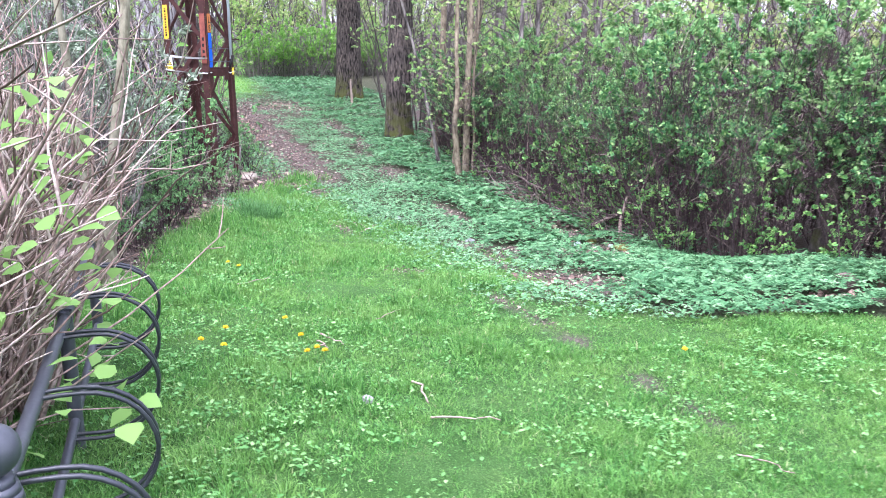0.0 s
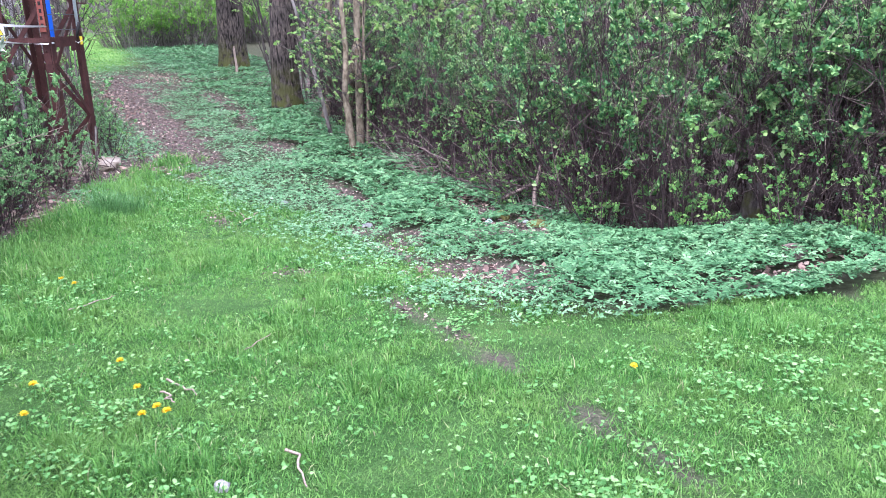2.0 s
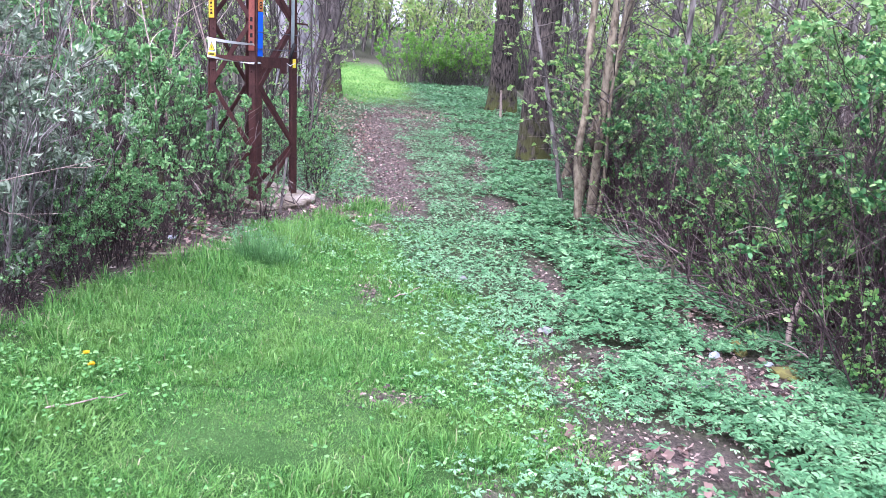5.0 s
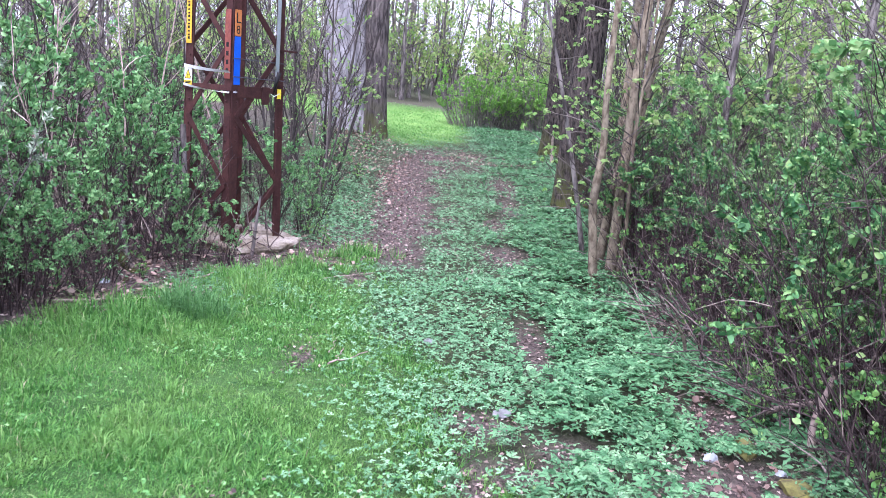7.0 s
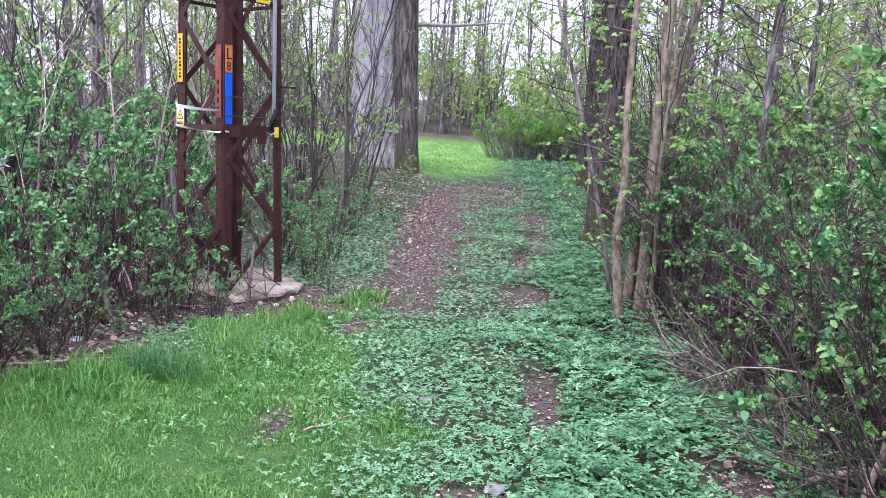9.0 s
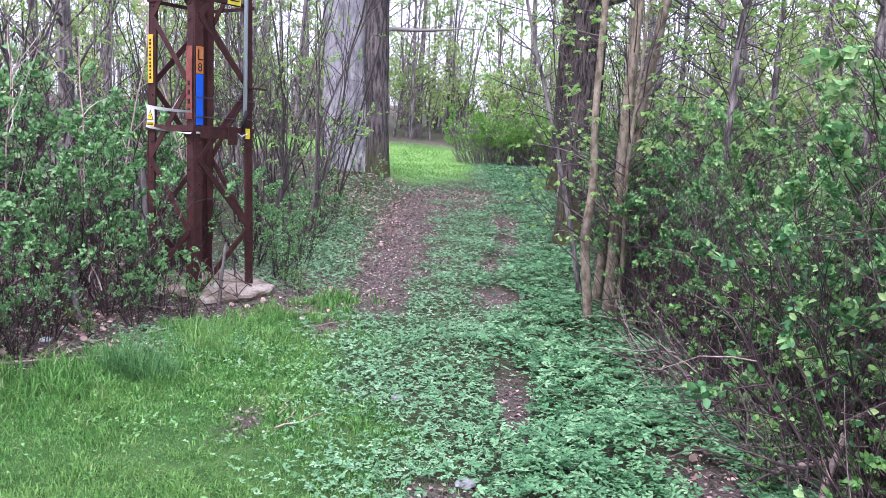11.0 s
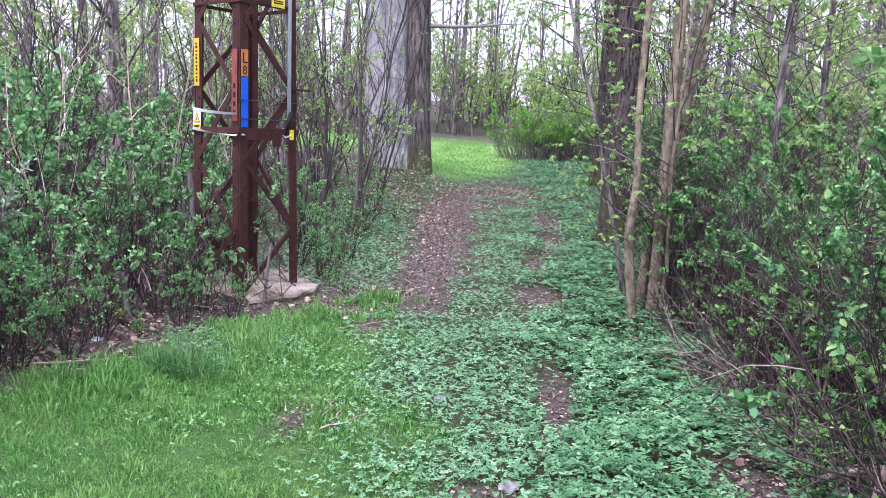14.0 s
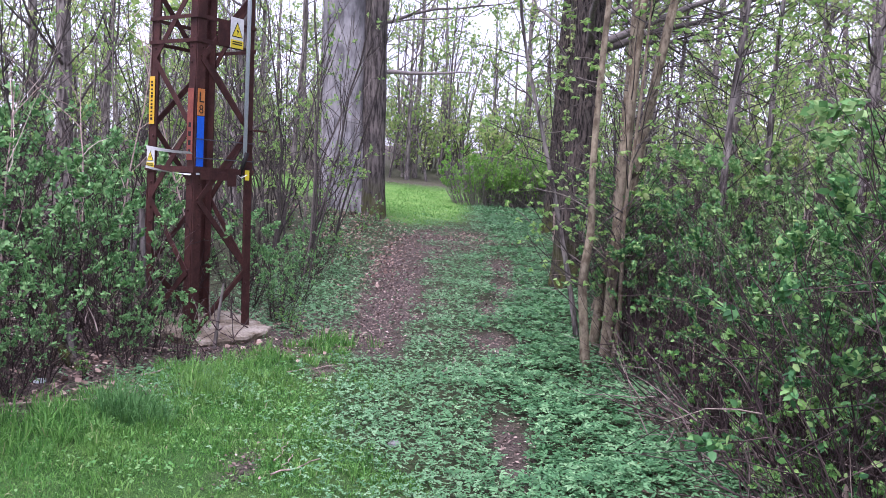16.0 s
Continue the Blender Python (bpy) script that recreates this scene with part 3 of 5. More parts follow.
def cover_keep(x, y):
    inside = soft(x - lawn_right(np.minimum(y, 11.5)) - 0.35 * (patchy(x, y, 4.0, 3.0) - 0.5) + 0.1, 0.16) * soft(thicket_edge(y) + 0.25 - x, 0.12) * soft(24 - y, 1.5) * soft(y + 0.35 * (patchy(x, y, 3.0, 1.0) - 0.5) - 4.28, 0.1)
    side = soft(path_left(y) - 0.05 - x, 0.08) * soft(x - 0.3 + 0.12 * np.clip(y - 14, 0, 9), 0.2) * soft(y - 11.9, 0.2) * soft(23.5 - y, 0.5) * (1 - 0.55 * soft(y - 17.5, 0.8))
    beyond = soft(x - np.maximum(glade_right(y), path_right(y) - 0.3) + 0.1, 0.15) * soft(6.5 - x, 0.3) * soft(y - 22.5, 0.6) * soft(33.6 - y, 0.5) * (1 - 0.9 * soft(3.6 - x, 0.1) * soft(24.8 - y, 0.2))
    lip = blobs(x, y, [(1.05, 10.0, 0.4, 0.35), (0.75, 9.9, 0.4, 0.3)]) * 0.9
    return np.clip(np.maximum.reduce([inside * (1 - np.clip(1.5 * litter(x, y) * soft(thicket_edge(y) - 0.1 - x, 0.1), 0, 0.96)), side, lip, beyond]) * (0.45 + 0.8 * patchy(x, y, 4.3, 6.0)), 0, 1)


x, y = scatter(rs, 480000, -1.0, 6.5, 4.0, 34, lambda x, y: cover_keep(x, y) * np.clip(1.35 - 0.055 * y, 0.22, 1))
stand = rs.uniform(0, 1, len(x)) < soft(x - 3.15 - 0.6 * (patchy(x, y, 2.3, 4.0) - 0.5) - 0.04 * np.clip(y - 9, 0, 8), 0.12)
hh = (0.03 + 0.11 * patchy(x, y, 3.3, 9.0) ** 1.3 * soft(x - 2.7, 0.3)) * rs.uniform(0.4, 1.15, len(x)) + 0.012 + 0.05 * stand * patchy(x, y, 6.1, 2.0)
for name, pick, sizes, mat, text in (("ground_cover", ~stand, (0.020, 0.040), COVER, "dense low ground elder with small three-part green leaves"), ("ground_elder", stand, (0.034, 0.062), ELDER, "taller stand of ground elder with deep green three-part leaves")):
    px, py, ph, n = x[pick], y[pick], hh[pick], int(pick.sum())
    a = rs.uniform(0, 2 * np.pi, n)
    tagged(new(name, build(name, [leaves(rs, np.stack([px, py, G(px, py) + ph], -1), np.stack([np.cos(a), np.sin(a), rs.uniform(-0.25, 0.3, n)], -1), rs.uniform(*sizes, n) * (1 + 0.4 * soft(py - 20, 3.0)), TREFOIL, 0.75)], mat)), text, "ground cover", kind="stuff")

x, y = scatter(rs, 230000, -1.5, 5.2, 4.5, 25, lambda x, y: np.clip(litter(x, y) * (0.4 + 0.6 * patchy(x, y, 5.0, 7.0)) * np.where(x > 4.8, 0.5, 1), 0, 1))
a = rs.uniform(0, 2 * np.pi, len(x))
tagged(new("leaf_litter", build("leaf_litter", [leaves(rs, np.stack([x, y, G(x, y) + rs.uniform(0.004, 0.022, len(x))], -1), np.stack([np.cos(a), np.sin(a), rs.normal(0, 0.25, len(x))], -1), rs.uniform(0.010, 0.030, len(x)) + 0.0005 * y, LOZENGE, 0.7)], DEADLEAF)), "brown dead leaves and bark chips on bare soil", "leaf litter", kind="stuff")

spots = [(0.35, 9.5, 0.3, 0.35), (-0.1, 9.2, 0.4, 0.35), (4.1, 7.35, 0.4, 0.4), (4.3, 8.9, 0.25, 0.5), (1.15, 11.15, 0.35, 0.25), (0.2, 10.2, 0.4, 0.4), (1.5, 17.5, 0.25, 3.0), (0.7, 20.5, 0.7, 2.6), (0.0, 22.8, 1.0, 1.2), (1.2, 12.2, 0.4, 0.3), (2.95, 5.9, 0.35, 0.3), (4.9, 4.9, 0.5, 0.2), (4.45, 10.6, 0.2, 0.6), (3.1, 23.0, 0.6, 0.8)]
x, y = scatter(rs, 60000, -1.2, 6.0, 4.5, 25, lambda x, y: 0.45 * blobs(x, y, spots))
a = rs.uniform(0, 2 * np.pi, len(x))
tagged(new("fallen_leaves", build("fallen_leaves", [leaves(rs, np.stack([x, y, G(x, y) + rs.uniform(0.01, 0.035, len(x))], -1), np.stack([np.cos(a), np.sin(a), rs.normal(0, 0.35, len(x))], -1), rs.uniform(0.03, 0.065, len(x)), BROAD, 0.6)], FALLEN)), "larger curled pinkish-brown fallen leaves", "leaf litter", kind="stuff")

# ---- shrubs ----


def shrub_parts(seed, height, spread, n_stem, n_twig, n_leaf, twig, leaf, shape, size, bare=0.3, upright=0.05, twig_len=0.45, stem_r=0.009, thick=0.5, foot=0.3, lean=0.9, cluster=0.55):
    """Stems, twigs and foliage of one shrub about the origin. bare: the height below which few leaves grow."""
    r = np.random.RandomState(seed)
    a, q = r.uniform(0, 2 * np.pi, n_stem), np.sqrt(r.uniform(0, 1, n_stem))
    out = np.stack([np.cos(a), np.sin(a), np.zeros(n_stem)], -1) * q[:, None]
    st = grow(r, out * foot * spread + np.array([0, 0, -0.06]), out * spread / height * 0.9 + np.array([0, 0, 1.0]) + r.normal(0, 0.08, (n_stem, 3)), height * r.uniform(0.6, 1.05, n_stem), 7, 0.10, upright)
    p, d, _ = along(r, st, n_twig, 0.12, 1.0, lean)
    tw = grow(r, p, d + np.array([0, 0, 0.25]), twig_len * r.uniform(0.4, 1.2, n_twig), 4, 0.2, 0.05)
    n2 = int(n_twig * 0.8)
    p2, d2, _ = along(r, tw, n2, 0.2, 1.0, 0.9)
    tw2 = grow(r, p2, d2, 0.4 * twig_len * r.uniform(0.4, 1.2, n2), 2, 0.15, 0.06)
    leafy = tw2[r.uniform(0, 1, len(tw2)) < cluster]
    lp, ld, _ = along(r, leafy, int(n_leaf * 2.2), 0.1, 1.0, 1.0)
    k = r.uniform(0, 1, len(lp)) < np.clip((lp[:, 2] - bare * height * 0.6) / (bare * height * 0.8 + 1e-6), 0.05, 1.0) * 0.75
    lp, ld = lp[k][:n_leaf], ld[k][:n_leaf]
    lp = lp + r.normal(0, 0.012, lp.shape)
    return (build("stemwork", [tubes(st, stem_r * r.uniform(0.6, 1.6, n_stem), stem_r * 0.3, 4)], twig),
            build("twigwork", [tubes(tw, stem_r * thick, stem_r * 0.2, 3), tubes(tw2, stem_r * 0.3, stem_r * 0.15, 3)], twig),
            build("foliage", [leaves(r, lp, ld, size * r.uniform(0.6, 1.35, len(lp)), shape, 0.55)], leaf))


def place(parts, name, x, y, turn, scale, label, category, group="", names=("stemwork", "twigwork", "foliage"), z=None, high=None):
    ob = thing(name, (x, y, float(G(x, y)) if z is None else z), label, category, group)
    ob.matrix_basis = pose(x, y, ob.location.z, 0, 0, turn) @ Matrix.Diagonal((scale, scale, high or scale, 1))
    for nm, me in zip(names, parts):
        part(nm, me, ob)
    return ob


thickets = [shrub_parts(40 + i, 2.0, 0.7, 22, 430, 4000, TWIG, THICKET, OVAL, 0.038, 0.52, 0.03, 0.55, 0.006, 0.55, 0.4, 1.3, 0.3) for i in range(4)]
deep = [shrub_parts(48 + i, 2.0, 0.75, 12, 220, 4400, TWIG, FRESH, LOZENGE, 0.048, 0.15, 0.05, 0.6, 0.006, 0.6, 0.3, 1.1, 0.35) for i in range(3)]
rs = np.random.RandomState(5)
for row, (off, step, tallness) in enumerate(((0.5, 0.62, 0.82), (1.3, 0.8, 0.98), (2.3, 1.0, 1.08))):
    yy = 5.2 + 0.3 * row
    while yy < 16.5:
        s = tallness * rs.uniform(0.88, 1.1) * (1.22 if yy < 8.5 else 1.0)
        xx = float(thicket_edge(yy)) + off + rs.uniform(-0.12, 0.18)
        place(thickets[rs.randint(4)] if row == 0 else deep[rs.randint(3)], "thicket_shrub", xx, yy, rs.uniform(0, 360), s, "tangled shrub with bare purple-brown stems below and fresh green leaves above", "shrub", "thicket beside the path")
        yy += step * rs.uniform(0.85, 1.15)
for xx, yy in ((6.6, 5.0), (7.6, 5.3), (8.4, 5.0), (7.2, 6.2), (8.3, 6.4), (6.4, 5.7), (7.0, 6.9), (6.3, 6.6), (7.9, 7.4), (7.0, 8.2), (6.9, 9.6)):
    place(thickets[rs.randint(4)], "thicket_shrub", xx, yy, rs.uniform(0, 360), 1.15, "tangled shrub with bare purple-brown stems below and fresh green leaves above", "shrub", "thicket beside the path")

sprouts = [shrub_parts(240 + i, 1.0, 0.35, 8, 80, 380, TWIG, SPROUT, BROAD, 0.036, 0.1, 0.08, 0.22, 0.006) for i in range(3)]
rs = np.random.RandomState(55)
for i, (dx, yy, s) in enumerate(((0.15, 6.9, 0.9), (0.1, 7.35, 0.75), (0.3, 7.9, 0.8), (0.45, 8.2, 1.15), (0.25, 8.7, 0.9), (0.5, 8.95, 1.2), (0.2, 9.5, 0.6), (0.35, 10.0, 0.9), (0.4, 10.9, 1.0), (0.15, 11.4, 0.7), (0.3, 12.2, 1.1), (0.2, 13.0, 0.8), (0.05, 6.3, 0.7), (0.1, 5.8, 0.6), (0.1, 5.3, 0.6), (0.4, 6.5, 1.1), (0.0, 8.4, 0.4), (0.1, 5.0, 0.5), (0.35, 8.5, 1.0), (0.45, 9.05, 1.1), (0.15, 9.1, 0.7), (0.6, 9.8, 1.1), (0.25, 7.1, 0.8), (0.5, 9.4, 1.15), (-0.1, 5.15, 0.7), (0.3, 5.05, 0.8), (0.7, 5.0, 0.7), (1.1, 4.95, 0.8), (0.0, 5.6, 0.75), (0.0, 6.1, 0.7), (-0.25, 4.95, 0.5))):
    place(sprouts[i % 3], "young_shrub", float(thicket_edge(yy)) + dx, yy, 83 * i, s * rs.uniform(0.9, 1.1), "young shoot with fresh broad light green leaves", "shrub", "shoots at the thicket edge")

for i, (xx, yy, s) in enumerate(((0.2, 10.8, 0.34), (1.3, 11.75, 0.3), (0.1, 10.85, 0.45), (1.15, 12.1, 0.4), (-0.1, 9.2, 0.35), (0.25, 9.75, 0.3), (0.95, 22.6, 0.6), (0.4, 22.9, 0.7), (-0.3, 22.8, 0.7), (0.85, 20.6, 0.5), (0.5, 19.0, 0.6), (1.05, 17.2, 0.45), (0.0, 21.2, 0.7), (0.7, 15.4, 0.5), (-0.5, 20.0, 0.8))):
    place(sprouts[i % 3], "young_shrub", xx, yy, 83 * i, s, "young shoot with fresh broad light green leaves", "shrub", "shoots round the mast")

privets = [shrub_parts(60 + i, 1.25, 0.55, 15, 230, 1700, TWIG, PRIVET, OVAL, 0.041, 0.5, 0.04, 0.36, 0.007) for i in range(3)]
LOWGREEN = [(-0.05, 8.7, 0.5), (0.1, 9.1, 0.42), (0.05, 9.55, 0.5), (0.42, 10.15, 0.34), (0.66, 10.55, 0.32), (-0.25, 8.2, 0.45), (-0.35, 9.75, 0.75), (-0.75, 9.4, 0.95), (0.12, 10.5, 0.85), (-0.3, 10.5, 1.0), (-0.3, 9.0, 0.7), (-0.15, 8.55, 0.5), (0.4, 10.6, 0.5), (1.05, 12.3, 0.5), (0.1, 11.9, 0.85), (-1.1, 10.2, 1.25), (-1.7, 9.6, 1.3), (-0.55, 11.4, 1.05), (-1.3, 11.6, 1.35), (-2.2, 11.0, 1.45), (-0.1, 12.6, 0.8), (0.55, 12.9, 0.75), (1.0, 13.4, 0.55), (-1.0, 13.2, 1.3), (-2.0, 13.4, 1.5), (-3.0, 12.4, 1.6), (0.2, 14.4, 0.7), (0.75, 15.8, 0.6), (-0.9, 15.2, 1.0), (-3.2, 15.0, 1.6), (-2.0, 16.4, 1.2), (-4.4, 13.5, 1.7), (-4.6, 16.5, 1.6), (-0.6, 9.0, 0.6), (-1.9, 8.5, 1.2), (-0.32, 7.35, 0.35), (-0.22, 7.9, 0.35), (-0.5, 6.95, 0.3)]
for i, (xx, yy, s) in enumerate(LOWGREEN):
    place(privets[i % 3], "privet_bush", xx, yy, 67 * i, s, "loose green bush with small oval leaves on thin stems", "shrub", "bushes round the lattice mast")

evergreens = [shrub_parts(70 + i, 2.3, 0.7, 34, 420, 7000, GREYTWIG, OLIVE, NARROW, 0.058, 0.06, 0.05, 0.42, 0.009) for i in range(2)]
for i, (xx, yy, s) in enumerate(((-0.6, 7.55, 0.88), (-1.25, 7.35, 1.05), (-1.0, 8.3, 1.0), (-1.9, 7.7, 1.1), (-0.55, 8.35, 0.72))):
    place(evergreens[i % 2], "evergreen_shrub", xx, yy, 110 * i, s, "dense grey-green evergreen shrub with narrow leathery leaves", "shrub", "evergreens beside the lawn")

# thin bare saplings among the bushes
for i, (xx, yy, hh) in enumerate(((-0.75, 9.9, 1.9), (-0.25, 11.0, 2.4), (-1.2, 9.3, 2.2), (-0.45, 10.1, 1.5), (-1.5, 10.8, 2.6), (0.2, 12.6, 3.2), (-0.7, 12.4, 3.0), (-1.05, 11.0, 2.0))):
    r = np.random.RandomState(400 + i)
    ob = thing("bare_sapling", (xx, yy, float(G(xx, yy))), "thin pale leafless sapling among the bushes", "sapling", "bare saplings in the bushes")
    st = grow(r, np.zeros((1, 3)), np.array([[r.normal(0, 0.25), r.normal(0, 0.15), 1.0]]), [hh], 10, 0.07, 0.02)
    part("trunk", build("trunk", [tubes(st, 0.012, 0.004, 7)], PALETWIG), ob)
    p, d, _ = along(r, st, 9, 0.3, 1.0, 0.8)
    part("branchwork", build("branchwork", [tubes(grow(r, p, d, r.uniform(0.3, 0.9, 9), 5, 0.12, 0.05), 0.005, 0.002, 4)], PALETWIG), ob)

# bare shrub behind the bicycle rack, with the first large leaves
bare_parts = shrub_parts(81, 1.7, 0.6, 70, 420, 60, PALETWIG, LIME, OVAL, 0.05, 0.2, 0.0, 0.7, 0.011, 0.55)
for i, (xx, yy, s) in enumerate(((-0.95, 2.95, 1.0), (-0.8, 3.8, 0.95), (-1.3, 2.3, 1.1), (-1.15, 4.6, 0.9), (-1.6, 3.4, 1.15))):
    ob = place(bare_parts, "bare_shrub", xx, yy, 75 * i, s, "leafless shrub of pale tangled twigs with a few fresh leaves", "shrub", "shrubs behind the bicycle rack")
rs = np.random.RandomState(17)
big_leaf = build("leaf", [leaves(rs, np.zeros((1, 3)), np.array([[0, 1.0, 0]]), 1.0, BROAD, 1.0)], LIME)
first = [o for o in scene.objects if o.name == "bare_shrub"][0]
for i in range(120):
    a, b = rs.uniform(0, 6.3), rs.uniform(-0.25, 0.5)
    ob = part("leaf", big_leaf, first, "fresh light green heart-shaped leaf" if i == 0 else "")
    hz = rs.uniform(0.35, 1.45)
    ob.matrix_basis = Matrix.Translation((rs.uniform(0.40, 0.70) - 0.15 * (hz - 0.8), rs.uniform(-0.65, 0.85), hz)) @ Euler((rs.uniform(-0.9, 0.4), rs.uniform(-0.6, 0.6), a)).to_matrix().to_4x4() @ Matrix.Scale(rs.uniform(0.045, 0.10), 4)

r = np.random.RandomState(88)
n = 18
st = np.stack([r.uniform(0.0, 0.35, n), r.uniform(-0.35, 0.5, n), r.uniform(0.25, 0.85, n)], -1)
arch = grow(r, st, np.stack([np.full(n, 1.0), r.normal(0.15, 0.3, n), r.uniform(0.65, 1.2, n)], -1), r.uniform(0.5, 1.0, n), 9, 0.07, 0.0)
p, d, _ = along(r, arch, 40, 0.3, 1.0, 0.7)
part("branchwork", build("branchwork", [tubes(arch, 0.006, 0.002, 5), tubes(grow(r, p, d, r.uniform(0.08, 0.35, 40), 4, 0.1, 0.03), 0.003, 0.0015, 4)], PALETWIG), first, "long pale arching twigs")

# ---- trees ----


def trunk_mesh(name, pts, radii, mat, sides=14, lumps=0.06, flare=0.0, roots=0, seed=1):
    """A trunk through pts; flare widens its foot into roots."""
    p = np.array(pts, float)
    m = 26
    t = np.linspace(0, len(p) - 1, m) ** 1.0
    path = np.stack([np.interp(t, np.arange(len(p)), p[:, k]) for k in range(3)], -1)
    for _ in range(3):
        path[1:-1] = 0.25 * path[:-2] + 0.5 * path[1:-1] + 0.25 * path[2:]
    rad = np.interp(t, np.arange(len(p)), radii)
    a = np.arange(sides) * 2 * np.pi / sides
    h = path[:, 2] - path[0, 2]
    vs = []
    for i in range(m):
        q = np.exp(-h[i] / 0.35)
        wave = 1 + flare * q * (0.6 + 0.4 * np.cos(roots * a + seed)) + lumps * np.sin(3 * a + h[i] * 1.7 + seed) * 0.5 + lumps * np.sin(5 * a - h[i] * 2.3 + seed) * 0.4
        vs.append(path[i] + np.stack([np.cos(a), np.sin(a), 0 * a], -1) * (rad[i] * wave)[:, None])
    i, j = np.arange(m - 1)[:, None] * sides, np.arange(sides)[None]
    k = (j + 1) % sides
    f = np.stack([i + j, i + k, i + sides + k, i + sides + j], -1).reshape(-1, 4)
    return build(name, [(np.concatenate(vs), f)], mat), path, rad


def crown(seed, path, lo, n1, len1, n2, n3, n_leaf, leaf, shape, size, twig, r1=0.03, up=0.03, rise=0.3, sides=5):
    """Limbs, branches and leaves out of the part of the trunk above lo."""
    r = np.random.RandomState(seed)
    tp = path[None]
    p, d, t = along(r, tp, n1, lo, 1.0, 0.0)
    a = r.uniform(0, 2 * np.pi, n1)
    d = np.stack([np.cos(a), np.sin(a), np.full(n1, rise) + r.normal(0, 0.2, n1)], -1)
    l1 = grow(r, p, d, len1 * (1.15 - 0.6 * t) * r.uniform(0.6, 1.2, n1), 7, 0.13, up)
    p, d, _ = along(r, l1, n2, 0.2, 1.0, 0.8)
    l2 = grow(r, p, d, 0.45 * len1 * r.uniform(0.4, 1.1, n2), 5, 0.16, up)
    p, d, _ = along(r, l2, n3, 0.2, 1.0, 0.8)
    l3 = grow(r, p, d, 0.2 * len1 * r.uniform(0.4, 1.1, n3), 2, 0.18, up)
    limbs = build("branchwork", [tubes(l1, r1 * r.uniform(0.6, 1.2, n1), r1 * 0.2, sides), tubes(l2, r1 * 0.35, r1 * 0.12, 3), tubes(l3, r1 * 0.16, r1 * 0.07, 3)], twig)
    lp, ld, _ = along(r, l3, n_leaf, 0.2, 1.0, 1.0)
    fol = build("crown", [leaves(r, lp + r.normal(0, 0.03, lp.shape), ld, size * r.uniform(0.6, 1.3, n_leaf), shape, 0.6, 0.2)], leaf)
    return limbs, fol


def bunches(seed, path, lo, n, reach, size, twig, leaf, each=6):
    """Fine side twigs out of a slim trunk, with a drooping bunch of young leaves on each tip."""
    r = np.random.RandomState(seed)
    p, d, t = along(r, path[None], n, lo, 1.0, 0.0)
    a = r.uniform(0, 2 * np.pi, n)
    d = np.stack([np.cos(a), np.sin(a), r.uniform(0.2, 0.9, n)], -1)
    l1 = grow(r, p, d, reach * r.uniform(0.15, 1.2, n), 6, 0.12, 0.02)
    p2, d2, _ = along(r, l1, n * 2, 0.3, 1.0, 0.7)
    l2 = grow(r, p2, d2, 0.3 * reach * r.uniform(0.3, 1.1, n * 2), 3, 0.12, 0.03)
    tips = np.concatenate([l1[:, -1], l2[:, -1]])
    tips = np.repeat(tips[r.uniform(0, 1, len(tips)) < 0.8], each, 0)
    ways = np.concatenate([unit(r.normal(0, 1, (len(tips), 2))), r.uniform(-0.7, 0.35, (len(tips), 1))], 1)
    return (build("branchwork", [tubes(l1, 0.006, 0.0025, 4), tubes(l2, 0.003, 0.0015, 3)], twig),
            build("crown", [leaves(r, tips + r.normal(0, 0.008, tips.shape), ways, size * r.uniform(0.6, 1.3, len(tips)), OVAL, 0.6, 0.25)], leaf))


def gz(x, y):
    return float(G(x, y))


# oak beside the path
oak = thing("oak_tree", (4.42, 16.6, gz(4.42, 16.6)), "stout oak with dark fissured bark and mossy foot", "tree")
me, path, _ = trunk_mesh("trunk", [(0, 0, -0.25), (0.0, 0, 0.8), (0.08, 0, 2.2), (0.12, 0.1, 4.5), (0.2, 0.1, 8.5)], [0.28, 0.245, 0.23, 0.215, 0.13], OAK, 22, 0.05, 0.55, 5, 2)
part("trunk", me, oak)
lm, fol = crown(91, path, 0.62, 18, 3.6, 120, 420, 5200, WOODLEAF, MAPLE, 0.07, GREYTWIG, 0.06)
part("branchwork", lm, oak)
part("crown", fol, oak)

# second dark trunk behind the oak
oak2 = thing("oak_tree", (5.2, 25.0, gz(5.2, 25.0)), "tall tree with dark rough bark further along the path", "tree")
me, path, _ = trunk_mesh("trunk", [(0, 0, -0.25), (0, 0, 1), (0.05, 0, 4), (0.1, 0.1, 9)], [0.42, 0.36, 0.33, 0.2], OAK, 18, 0.05, 0.4, 5, 4)
part("trunk", me, oak2)
lm, fol = crown(92, path, 0.5, 18, 3.6, 110, 380, 3600, WOODLEAF, MAPLE, 0.08, GREYTWIG, 0.06)
part("branchwork", lm, oak2)
part("crown", fol, oak2)

# twin beech
beech = thing("beech_tree", (0.0, 23.9, gz(0.0, 23.9)), "massive beech with smooth pale grey trunk", "tree")
me, path, _ = trunk_mesh("trunk", [(0, 0, -0.3), (-0.02, 0, 1.2), (-0.1, 0, 3.5), (-0.15, 0, 7.5), (-0.1, 0, 13)], [0.60, 0.55, 0.53, 0.48, 0.3], BEECH, 26, 0.05, 0.35, 4, 1)
part("trunk", me, beech)
lm, fol = crown(93, path, 0.4, 16, 4.5, 90, 300, 2600, WOODLEAF, LOZENGE, 0.09, GREYTWIG, 0.08)
part("branchwork", lm, beech)
part("crown", fol, beech)
beech2 = thing("beech_tree", (0.68, 23.7, gz(0.68, 23.7)), "slimmer grey trunk grown close beside the massive beech", "tree")
